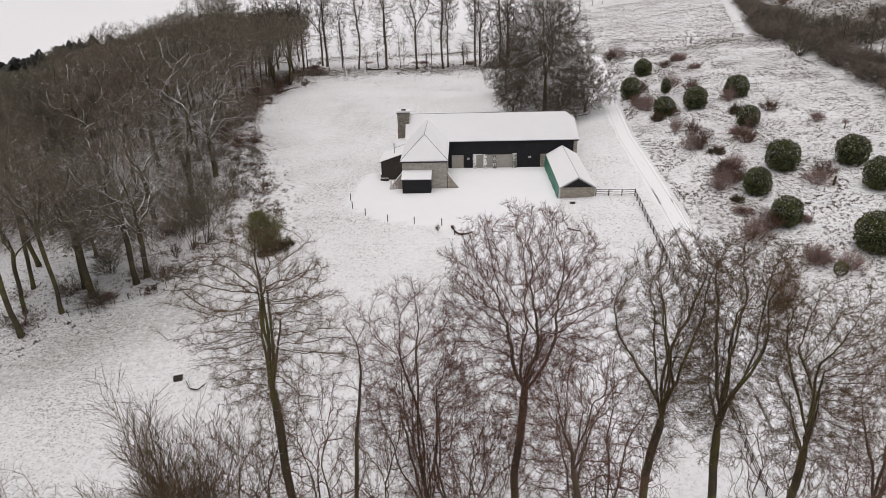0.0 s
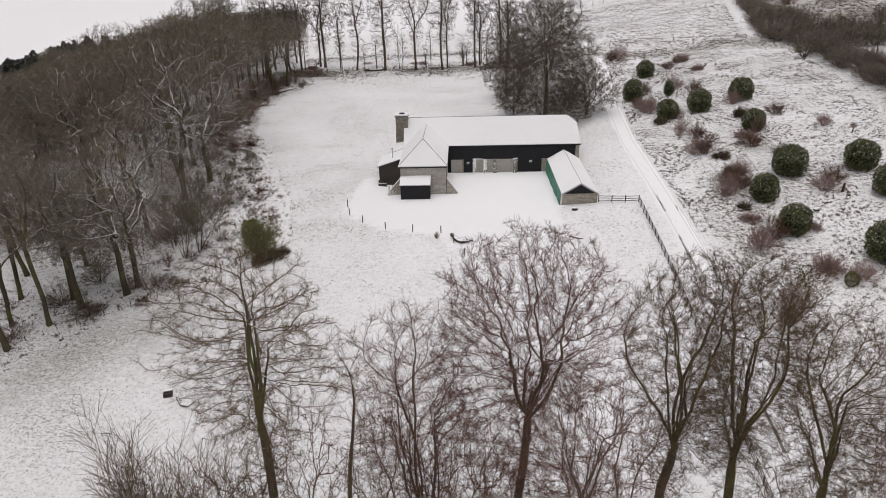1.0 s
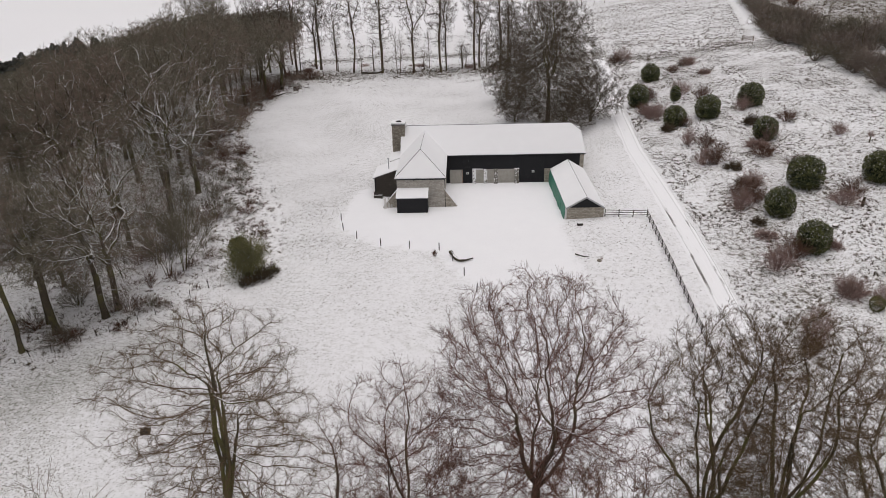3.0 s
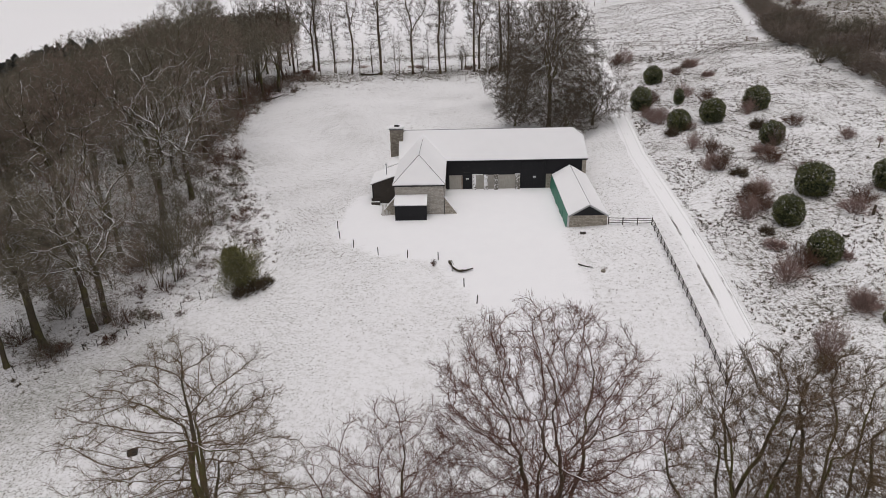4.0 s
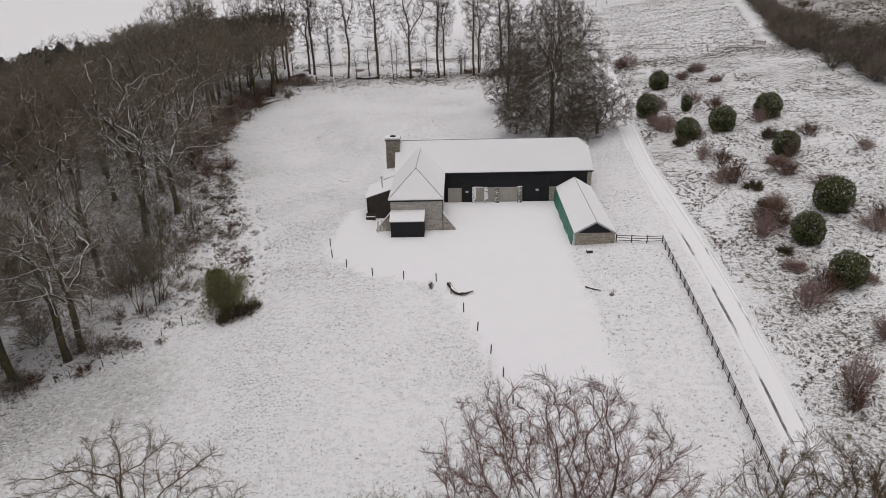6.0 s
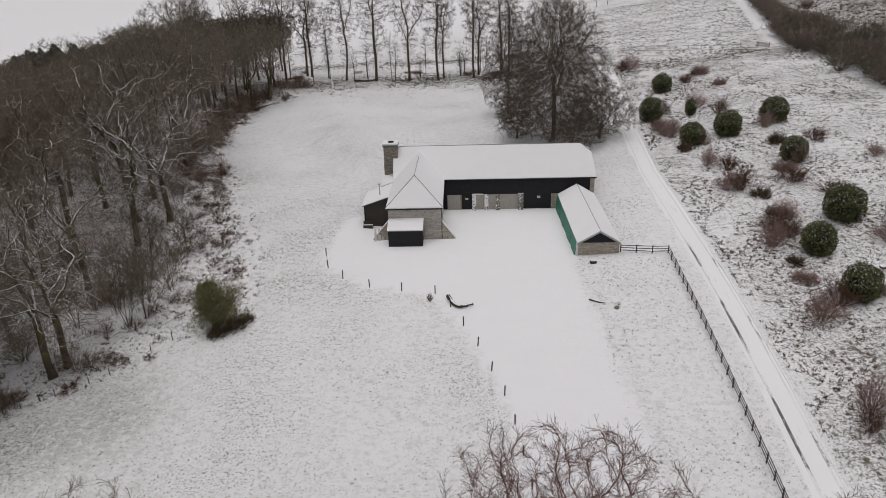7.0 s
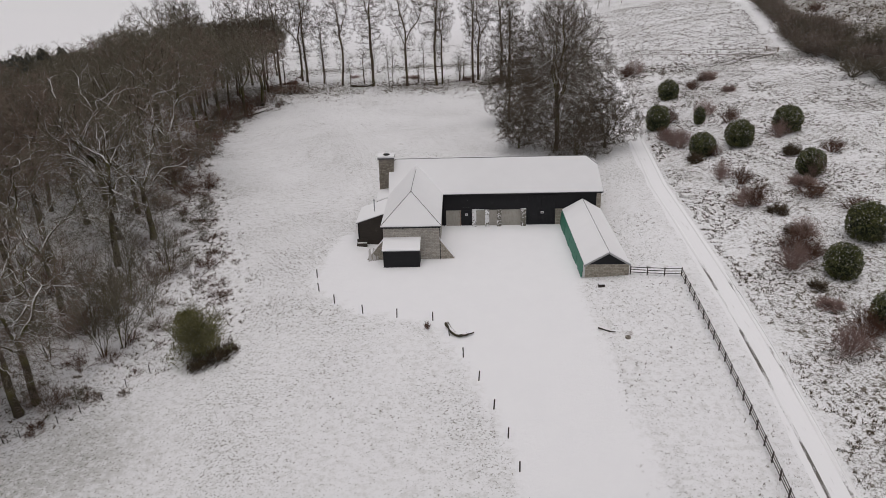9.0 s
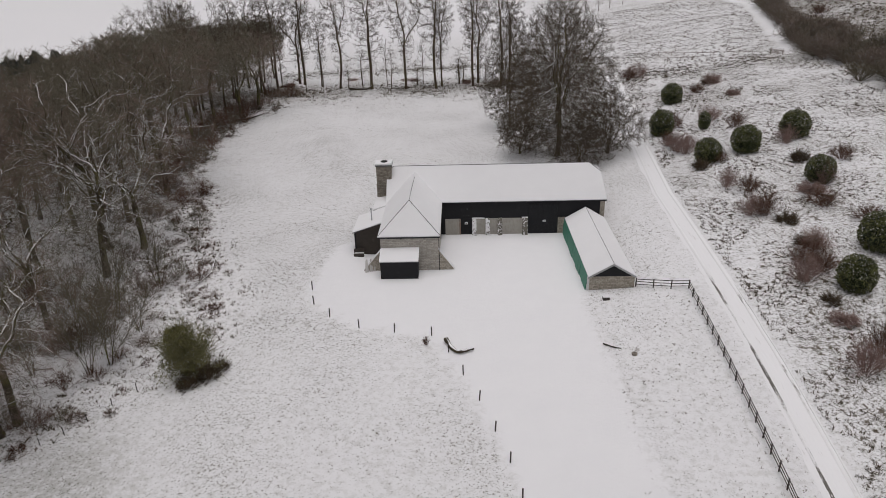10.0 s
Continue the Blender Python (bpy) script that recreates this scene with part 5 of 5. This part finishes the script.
    out = unit(u * 0.75 + t * 0.7 + np.array((0, 0, -0.15)))
    side = unit(np.cross(out, u + rng.normal(size=(n, 3)) * 0.4))
    ln = leaf * rng.uniform(0.7, 1.3, n)[:, None] * 0.5
    v = np.stack([p - out * ln * 0.4, p + side * ln * 0.42 + out * ln * 0.6, p + out * ln * 1.7, p - side * ln * 0.42 + out * ln * 0.6], 1).reshape(-1, 3)
    leaves = mesh_of("leaves", v, np.arange(n)[:, None] * 4 + np.arange(4)[None])
    # snow caught on the leaves of the crown
    m = 380
    w = unit(rng.normal(size=(m, 3)))
    w[:, 2] = np.abs(w[:, 2]) * 0.9 + 0.12
    w = unit(w)
    c = shape(w, lobes(w) * 1.03)
    ax = unit(np.cross(w, rng.normal(size=(m, 3))))
    ln = 0.014 + 0.03 * rng.random(m) ** 3
    rows = np.stack([c - ax * ln[:, None], c + w * 0.012, c + ax * ln[:, None]], 1)
    snow = mesh_of("snow", *tubes(rows, np.stack([ln * 0.2, ln * 0.55, ln * 0.15], 1), 5), True)
    # an added solid body that stops the view through the leaf shell
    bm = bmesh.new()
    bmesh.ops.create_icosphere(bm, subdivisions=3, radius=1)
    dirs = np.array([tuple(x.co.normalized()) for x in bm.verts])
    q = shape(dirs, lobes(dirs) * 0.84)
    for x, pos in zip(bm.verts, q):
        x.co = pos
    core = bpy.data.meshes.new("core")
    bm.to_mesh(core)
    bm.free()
    return leaves, snow, core


EVER = [bush_meshes(s) for s in (1, 2, 3)]
# near-black green: the shade between the inner leaves, put into the core's colour
SHADE_CORE = leaf_material("evergreen_shade_core", (0.012, 0.02, 0.008), (0.02, 0.03, 0.012), 0.8)
for i, (x, y, r, h) in enumerate([(50.6, 71.0, 2.7, 2.7), (42.6, 49.5, 2.75, 3.1), (50.8, 49.5, 1.35, 2.1), (45.9, 32.4, 2.6, 2.6), (53.0, 34.5, 2.95, 2.9), (62.8, 38.2, 3.1, 2.9), (58.2, 18.6, 2.55, 2.6), (56.3, -2.0, 3.15, 3.0), (67.0, -3.0, 3.1, 2.9), (49.3, -9.9, 2.55, 2.6), (49.7, -19.9, 2.6, 2.6), (58.4, -27.6, 3.25, 3.3), (66.8, -12.0, 2.9, 3.0)]):
    b = thing("evergreen_bush", "rounded dark-green evergreen bush flecked with snow", "bush", "round evergreen bushes", at=stand(x - 0.4, y - 1.4, 67 * i, h * 0.88, r * 0.80))
    part("foliage", EVER[i % 3][0], EVERGREEN, b)
    tagged(part("snow", EVER[i % 3][1], SNOWY, b, "flecks of snow on the leaves"), kind="stuff")
    part("heart", EVER[i % 3][2], SHADE_CORE, b)

small = thing("evergreen_bush", "small yellow-green evergreen bush in the snow", "bush", "round evergreen bushes", at=stand(51.4, -33.8, 0, 1.0, 0.8))
part("foliage", EVER[0][0].copy(), OLIVE, small).data.materials[0] = OLIVE
topiary = thing("small_tree", "small dark round-headed tree on a thin stem", "tree", at=stand(72.0, 9.2))
part("trunk", mesh_of("trunk", *tubes(np.array([[(0, 0, -0.2), (0.05, 0, 0.8), (0, 0, 1.6)]]), np.array([[0.1, 0.08, 0.06]]), 6)), WOODBARK, topiary)
head = part("crown", SHRUBS[2][1], DARKTWIGS, topiary)
head.matrix_basis = Matrix.Translation((0, 0, 0.9)) @ Matrix.Diagonal((0.45, 0.45, 0.6, 1))
dead = thing("tree_stump", "dark upright stump on the snowy hillside", "stump", at=stand(60.7, -11.4))
part("wood", mesh_of("wood", *tubes(np.array([[(0, 0, -0.2), (0.05, 0, 0.7), (0.15, 0.05, 1.4), (0.16, 0.05, 1.42)]]), np.array([[0.24, 0.2, 0.15, 0.01]]), 8)), LOGBARK, dead)
for i, (x, y, r) in enumerate([(54.9, -16.0, 0.5), (57.0, 12.0, 0.6), (41.0, 90.0, 0.5), (60.5, 21.5, 0.55)]):
    bm = bmesh.new()
    bmesh.ops.create_icosphere(bm, subdivisions=2, radius=1)
    for v in bm.verts:
        v.co *= 1 + 0.25 * noise.noise(v.co * 1.6 + Vector((i * 7, 0, 0)))
    o = part("rock", bm, LOGBARK)
    o.matrix_basis = stand(x, y, 50 * i, 0.55 * r, r)
    tagged(o, "dark boulder half buried in the snow", "rock", "rocks on the hillside")

# the olive-green bush at the wood's corner
m = shrub_meshes(131, 4.4, 2.3, 90, 8, 5, 0.0085, 0.12)
b = shrub(m, stand(-27.3, -21.0, 20, 1.5, 1.5), "dense olive-green thicket at the corner of the wood", "", THICKET, "thicket")
rng = np.random.default_rng(3)
n = 5200
a, rad, hh = rng.random(n) * 2 * np.pi, np.sqrt(rng.random(n)) * 2.1, rng.random(n) ** 0.85 * 3.7 + 0.15
rad = rad * np.array([0.8 + 0.6 * noise.noise((math.cos(v) * 1.5, math.sin(v) * 1.5, z * 0.8)) for v, z in zip(a, hh)]) * np.interp(hh, (0, 1.2, 3.9), (1.3, 1.1, 0.35))
c = np.column_stack([np.cos(a) * rad - 0.2 * hh + 0.3, np.sin(a) * rad, hh])
d = unit(rng.normal(size=(n, 3)) + np.array((0, 0, 0.6)))
s = unit(np.cross(d, rng.normal(size=(n, 3)))) * 0.028
d = d * 0.13
v = np.stack([c - d, c + s, c + d, c - s], 1).reshape(-1, 3)
part("foliage", mesh_of("foliage", v, np.arange(n)[:, None] * 4 + np.arange(4)[None]), OLIVE, b, "sparse olive-green leaves")
for x, y, size, w in ((-25.0, -21.8, 2.0, 1.2), (-26.8, -23.2, 1.5, 1.1), (-24.0, -20.4, 1.3, 0.9)):
    shrub(LOW[0], stand(x, y, 90 * w, size, w), "dark bramble mound at the foot of the thicket", "", DEADGRASS, "bramble")

# undergrowth along the wood, brush under the far row, the hedge on the east
SCRUB = [shrub_meshes(140 + i, 3.4, 3.0, 22, 7, 4, 0.011, 0.2) for i in range(3)]
for i in range(120):
    y = random.uniform(-46, 104)
    x = float(wood_edge(y)) - random.random() ** 1.2 * 18 - 1.5
    shrub(SCRUB[i % 3], stand(x, y, random.uniform(0, 360), random.uniform(0.45, 1.1), random.uniform(0.6, 1.2)), "bare undergrowth at the edge of the wood", "undergrowth of the wood", random.choice((TWIGS, GREENWOOD, BROWNWOOD)), "undergrowth")
for i in range(14):
    x, y = random.uniform(-60, -42), random.uniform(-20, -2)
    if x > float(wood_edge(y)) - 4:
        continue
    shrub(SCRUB[i % 3], stand(x, y, random.uniform(0, 360), random.uniform(1.1, 1.9), random.uniform(0.8, 1.4)), "tall bare undergrowth inside the wood", "undergrowth of the wood", random.choice((HAZETWIGS, GREENWOOD)), "undergrowth")
for i in range(40):
    y = random.uniform(28, 114)
    shrub(SCRUB[i % 3], stand(float(wood_edge(y)) - random.uniform(-1, 8), y, random.uniform(0, 360), random.uniform(0.8, 2.1), random.uniform(0.9, 1.6)), "bare brush along the far edge of the wood", "undergrowth of the wood", random.choice((HAZETWIGS, GREENWOOD, BROWNWOOD)), "undergrowth")
# fine drooping growth on the bank
BANK = [shrub_meshes(160 + i, 1.1, 4.2, 44, 5, 3, 0.008, 0.25) for i in range(3)]
for i in range(130):
    y = random.uniform(-34, 58) if i % 4 else random.uniform(58, 104)
    x = float(wood_edge(y)) + 1.5 - abs(random.gauss(0, 6.0)) + 2.0 * noise.noise((0, y * 0.15, 1))
    shrub(BANK[i % 3], stand(x, y, random.uniform(0, 360), random.uniform(0.5, 1.2), random.uniform(0.6, 1.3)), "fine brown dead growth on the snowy bank", "growth on the wood's bank", random.choice((TWIGS, HAZETWIGS, HAZETWIGS)), "dead_growth")
# many-stemmed young trees at the corner of the wood
YOUNG = [shrub_meshes(170 + i, 12.0, 4.4, 6 - i, 13, 8, 0.019, 0.07, 3.6) for i in range(2)]
for i, (x, y, size) in enumerate([(-37.2, -19.2, 1.0), (-40.6, -9.5, 0.95), (-39.8, -14.0, 0.75), (-45.0, -21.0, 0.8), (-48.5, -27.0, 0.6), (-37.6, -3.0, 0.8), (-38.6, -21.0, 0.85), (-41.5, -17.4, 1.0), (-36.0, -13.0, 0.7)]):
    t = thing("tree", "many-stemmed bare young tree at the corner of the wood", "tree", "young trees of the wood", at=stand(x, y, 75 * i, size, size * 1.15))
    tagged(part("branchwork", YOUNG[i % 2][0], MOSSY, t), kind="stuff")
    part("crown", YOUNG[i % 2][1], GREENWOOD, t)
# dark arching grass along the foot of the bank
for i, (x, y, size) in enumerate([(-30.6, -6.0, 0.9), (-29.4, -10.5, 1.1), (-31.6, -3.4, 0.8), (-30.0, -13.5, 0.8), (-33.6, 3.5, 0.9), (-35.4, 9.0, 1.0)]):
    shrub(BANK[i % 3], stand(x, y, 60 * i, 0.55 * size, 0.6 * size), "dark arching clump of dead grass on the bank", "growth on the wood's bank", DEADGRASS, "dead_growth")
# short stakes of a lost fence along the wood
lost = thing("fence", "broken line of short thin stakes along the wood", "fence", "stakes of the wood")
lm = post_mesh(1.0, 0.045)
for i in range(17):
    x = -54.0 + 1.55 * i + random.uniform(-0.3, 0.3)
    y = float(np.interp(x, (-54, -47.9, -43.8, -37.8, -32, -29), (-40.3, -36.3, -34.2, -30.5, -24, -12))) + random.uniform(-0.3, 0.3)
    o = part("post", lm, FENCEWOOD, lost)
    o.matrix_basis = stand(x, y, 40 * i, random.uniform(0.7, 1.15), 1.0, leaning=random.uniform(-9, 9))
for i in range(18):
    shrub(SHRUBS[i % 4], stand(random.uniform(-52, 18), random.gauss(126, 7), random.uniform(0, 360), random.uniform(0.3, 0.7), random.uniform(0.8, 1.7)), "brown brush among the row of tall trees", "brush under the tall trees", HAZETWIGS, "brush")
HEDGE = [shrub_meshes(150 + i, 5.0, 3.4, 30, 7, 5, 0.022, 0.2) for i in range(3)]
for i in range(84):
    y = 10 + i * 2.2 + random.uniform(-1, 1)
    x = float(hedge_x(y)) + random.uniform(1.2, 7.0) + (3 * random.random() if y < 80 else 0)
    shrub(HEDGE[i % 3], stand(x, y, random.uniform(0, 360), random.uniform(0.7, 1.1), random.uniform(1.1, 1.6)), "bare brown thorn in the overgrown hedge", "thorns of the hedge", random.choice((HAZETWIGS, GREENWOOD, HAZETWIGS)), "thorn_bush")
for i in range(50):
    y = random.uniform(15, 120)
    x = float(hedge_x(y)) + (random.uniform(7, 34) if y < 88 else random.uniform(6, 12))
    shrub(HEDGE[i % 3], stand(x, y, random.uniform(0, 360), random.uniform(0.8, 1.3), random.uniform(1.1, 1.7)), "bare brown thicket behind the hedge", "thickets behind the hedge", random.choice((HAZETWIGS, HAZETWIGS, BROWNWOOD)), "thicket")
for i in range(22):
    y = random.uniform(20, 88)
    x = 94 + random.uniform(0, 28)
    tree(THIN[i % 2], stand(x, y, random.uniform(0, 360), random.uniform(0.6, 0.95), random.uniform(0.8, 1.4)), "thin bare tree behind the hedge", "trees behind the hedge", WOODBARK, HAZETWIGS)
shrub(SHRUBS[1], stand(117.5, 145.4, 30, 1.4, 1.8), "lone dark bush on the far field", "", DARKTWIGS)
for i, (x, y) in enumerate([(64, 262), (71, 266), (77, 269), (84, 273)]):
    tree(THIN[i % 2], stand(x, y, 50 * i, 0.8, 1.2), "small bare tree beside the far track", "trees by the far track", BARK, DARKTWIGS)

# tussocks of dead grass, standing out of the snow


def tussocks(n, seed, place, label, size):
    rng = np.random.default_rng(seed)
    x, y = place(rng, n)
    z = ground(x, y)
    blades = 8
    m = len(x) * blades
    bx, by, bz = (np.repeat(q, blades) for q in (x, y, z))
    a = rng.random(m) * 2 * np.pi
    s = np.repeat(rng.uniform(0.55, 1.3, len(x)), blades) * size
    off = rng.normal(size=(m, 2)) * 0.14 * s[:, None]
    foot = np.column_stack([bx + off[:, 0], by + off[:, 1], bz - 0.03])
    tip = foot + np.column_stack([np.cos(a) * 0.30 * s, np.sin(a) * 0.30 * s, (0.16 + 0.2 * rng.random(m)) * s])
    w = np.column_stack([-np.sin(a), np.cos(a), np.zeros(m)]) * (0.055 * s)[:, None]
    v = np.stack([foot - w, foot + w, tip], 1).reshape(-1, 3)
    ob = part("tussocks", mesh_of("tussocks", v, np.arange(m)[:, None] * 3 + np.arange(3)[None]), DEADGRASS)
    tagged(ob, label, "grass", kind="stuff")


def hillside(rng, n):
    y = rng.uniform(-60, 105, n)
    x = track_x(y) + 2.0 + rng.random(n) ** 1.2 * 46
    keep = np.array([noise.noise((a * 0.16, b * 0.16, 2)) for a, b in zip(x, y)]) > -0.22
    return x[keep], y[keep]


def verge(rng, n):
    y = rng.uniform(-60, 12, n)
    x = rng.uniform(18.5, 32.8, n)
    return x, y


def floor_of_wood(rng, n):
    y = rng.uniform(-50, 100, n)
    return wood_edge(y) - rng.random(n) ** 1.3 * 30 + 1.5 + np.clip(rng.normal(size=n), -2, 1.5) * 1.6, y


tussocks(21000, 1, hillside, "tussocks of dead brown grass through the snow on the hillside", 0.72)


def far_bank(rng, n):
    x = rng.uniform(-56, 26, n)
    return x, 116 + rng.normal(size=n) * 7 - 0.0016 * (x + 14) ** 2


def field_rim(rng, n):
    x = rng.uniform(-56, 24, n)
    return x, 150 + rng.normal(size=n) * 5.0


def far_hill(rng, n):
    y = rng.uniform(94, 250, n)
    return track_x(y) + rng.random(n) * (hedge_x(y) - track_x(y) - 4), y


def beyond_hedge(rng, n):
    y = rng.uniform(95, 230, n)
    return hedge_x(y) + rng.uniform(8, 70, n), y


tussocks(5500, 6, far_hill, "tussocks of dead grass on the upper hillside", 1.0)
tussocks(3000, 7, beyond_hedge, "brown rough grass of the field beyond the hedge", 1.5)
tussocks(2200, 4, far_bank, "brown dead growth under the row of tall trees", 1.1)
tussocks(1500, 5, field_rim, "rough grass along the far field's rim", 0.9)
tussocks(1500, 2, verge, "sparse grass tips in the paddock snow", 0.42)


def meadow(rng, n):
    y = rng.uniform(-66, 104, n)
    low = wood_edge(y) + 3
    high = np.interp(y, (-66, -45, -34, -22.5, -15.6, -13.6, -8, -4.5, 8, 14, 30, 104), (9.5, 8.0, 6.2, 2.0, -2.0, -10.5, -17, -18, -16, -11, 12, 18))
    x = low + rng.random(n) * (high - low)
    keep = np.array([noise.noise((a * 0.12, b * 0.12, 6)) for a, b in zip(x, y)]) > rng.uniform(-0.6, 0.5, n)
    return x[keep], y[keep]


tussocks(17000, 8, meadow, "fine grass tips through the snow of the meadow", 0.33)
tussocks(6000, 3, floor_of_wood, "dead leaves and stems on the snowy floor of the wood", 0.8)

# ---- small things lying about ----


def log(points, r, label, name="fallen_log", category="log"):
    q = np.array(points, float)
    u = np.linspace(0, len(q) - 1, 5 * len(q))
    q = np.column_stack([np.interp(u, np.arange(len(q)), q[:, j]) for j in range(3)])
    q[:, :2] += np.array([[noise.noise((v * 1.3, r * 40, j * 9 + 0.5)) for j in range(2)] for v in u]) * r * 0.7
    q[:, 2] += ground(q[:, 0], q[:, 1])
    p = q[None]
    k = p.shape[1]
    rr = np.array([[r * (1 - 0.5 * i / (k - 1)) * (1 + 0.15 * math.sin(i * 0.9)) for i in range(k)]])
    tagged(part(name, mesh_of(name, *tubes(p, rr, 8), True), LOGBARK), label, category)


log([(0.8, -16.8, 0.55), (1.3, -17.7, 0.25), (2.0, -18.7, 0.2), (2.8, -19.0, 0.28), (3.3, -18.6, 0.22), (4.0, -18.5, 0.3)], 0.26, "dark curved fallen log lying beside the fence stakes")
log([(18.4, -18.4, 0.2), (19.2, -18.9, 0.12), (20.2, -19.3, 0.1)], 0.14, "short dark branch lying in the paddock snow", "fallen_branch", "branch")
log([(-29.5, 119, 0.5), (-27.5, 118.6, 0.3), (-24.5, 118.4, 0.25), (-22.9, 118.6, 1.1)], 0.4, "fallen trunk at the foot of a tall tree")
log([(-29.4, -49.8, 0.4), (-28.6, -50.8, 0.2), (-27.6, -51.0, 0.25), (-26.8, -50.2, 0.6)], 0.13, "curved log lying in the lower meadow")
log([(-53.0, 82.0, 0.5), (-50.2, 84.0, 0.3), (-47.6, 87.5, 0.5)], 0.3, "snow-dusted fallen branch at the wood's edge", "fallen_branch", "branch")
log([(-32.5, 4.5, 0.35), (-31.8, 0.5, 0.2), (-33.0, -4.0, 0.25)], 0.12, "fallen branch along the wood's bank", "fallen_branch", "branch")


def trough(x, y, turn, w, d, h, label, drift):
    at = stand(x, y, turn)
    t = thing("trough", label, "trough", at=at)
    part("body", boxes((-w / 2, w / 2, -d / 2, -d / 2 + 0.06, -0.2, h), (-w / 2, w / 2, d / 2 - 0.06, d / 2, -0.2, h), (-w / 2, -w / 2 + 0.06, -d / 2 + 0.06, d / 2 - 0.06, -0.2, h), (w / 2 - 0.06, w / 2, -d / 2 + 0.06, d / 2 - 0.06, -0.2, h), (-w / 2 + 0.06, w / 2 - 0.06, -d / 2 + 0.06, d / 2 - 0.06, -0.2, h * 0.7)), FENCEWOOD, t)
    part("snow_cover", rough_snow(boxes((-w / 2 + 0.02, w / 2 - 0.02, -d / 2 + drift, d / 2 - 0.02, h, h + 0.1)), 3, 0.03, x), SNOWY, t)


trough(-30.7, -49.0, 15, 0.95, 0.8, 0.4, "dark wooden trough half covered with snow in the meadow", 0.5)
trough(20.4, -9.6, 5, 0.8, 0.5, 0.35, "small dark trough capped with snow beside the shed", 0.02)
stump = thing("tree_stump", "small stump with dead stalks in the paddock", "stump", at=stand(21.4, -20.3))
part("wood", mesh_of("wood", *tubes(np.array([[(0, 0, -0.2), (0, 0, 0.2), (0, 0, 0.24), (0, 0, 0.25)]], float), np.array([[0.34, 0.3, 0.26, 0.01]]), 10)), OLDSTONE, stump)
part("dead_stalk", SHRUBS[0][0].copy(), DARKTWIGS, stump).matrix_basis = Matrix.Translation((0.4, 0.5, 0)) @ Matrix.Diagonal((0.25, 0.25, 0.4, 1))
shrub(SHRUBS[1], stand(-1.4, -17.2, 0, 0.55, 0.26), "sparse tuft of dead stalks beside a fence stake", "", TWIGS, "dead_stalks")
bench = thing("bench", "dark garden bench with snow on its seat", "bench", at=Matrix.Translation((-11.9, 5.2, -0.62)))
part("seat", boxes((-0.75, 0.75, -0.3, 0.3, 0.42, 0.5), bevel=0.01), BROWNBLACK, bench)
part("backrest", boxes((-0.75, 0.75, 0.28, 0.36, 0.5, 1.1), bevel=0.01), BROWNBLACK, bench)
part("apron", boxes((-0.75, 0.75, -0.3, -0.24, 0.05, 0.415), bevel=0.01), BROWNBLACK, bench)
part("snow_cover", rough_snow(boxes((-0.68, 0.68, -0.02, 0.26, 0.505, 0.56)), 3, 0.02, 2), SNOWY, bench)
for x in (-0.65, 0.65):
    for y in (-0.22, 0.26):
        part("leg", boxes((x - 0.05, x + 0.05, y - 0.05, y + 0.05, -0.2, 0.42)), BROWNBLACK, bench)
for i in range(5):
    x = -9.1 - 0.28 * i
    q = thing("plank", "pale snow-dusted plank leaning on the buttress", "plank", "leaning planks")
    zz = 1.75 - 0.42 * i
    part("board", boxes((-0.11, 0.11, -0.02, 0.02, 0, 1.9 + 0.1 * (i % 2)), bevel=0.005), PALETIMBER, q)
    q.matrix_basis = Matrix.Translation((x, 0.05 - 0.12 * i, -0.75)) @ Euler((radians(-20 - 3 * i), radians(-8 * (i % 2)), 0)).to_matrix().to_4x4()

# far field gate and its fences
gate = thing("gate", "grey field gate between the far fences", "gate", at=Matrix.Translation((84.8, 98.4, float(ground(84.8, 98.4)))) @ Euler((0, 0, radians(-50))).to_matrix().to_4x4())
for x in (-1.6, 1.6):
    part("post", boxes((x - 0.09, x + 0.09, -0.09, 0.09, -0.4, 1.4), bevel=0.01), TIMBER, gate)
for i in range(5):
    part("bar", boxes((-1.5, 1.5, -0.03, 0.03, 0.25 + 0.23 * i, 0.34 + 0.23 * i)), TIMBER, gate)
part("brace", prism([(-1.45, 0.28), (-1.3, 0.28), (1.45, 1.25), (1.3, 1.25)], -0.045, -0.031, "y"), TIMBER, gate)
fence([(83.4 - 2.65 * i, 100.0 + 3.1 * i + random.uniform(-0.7, 0.7)) for i in range(12)], (0.9,), 1.1, "weathered fence across the far hillside", "far fences", 0.035, TIMBER)
fence([(83.0 - 2.6 * i, 90.5 + 3.2 * i + random.uniform(-0.7, 0.7)) for i in range(12)], (0.9,), 1.1, "weathered fence below the far field", "far fences", 0.035, TIMBER)
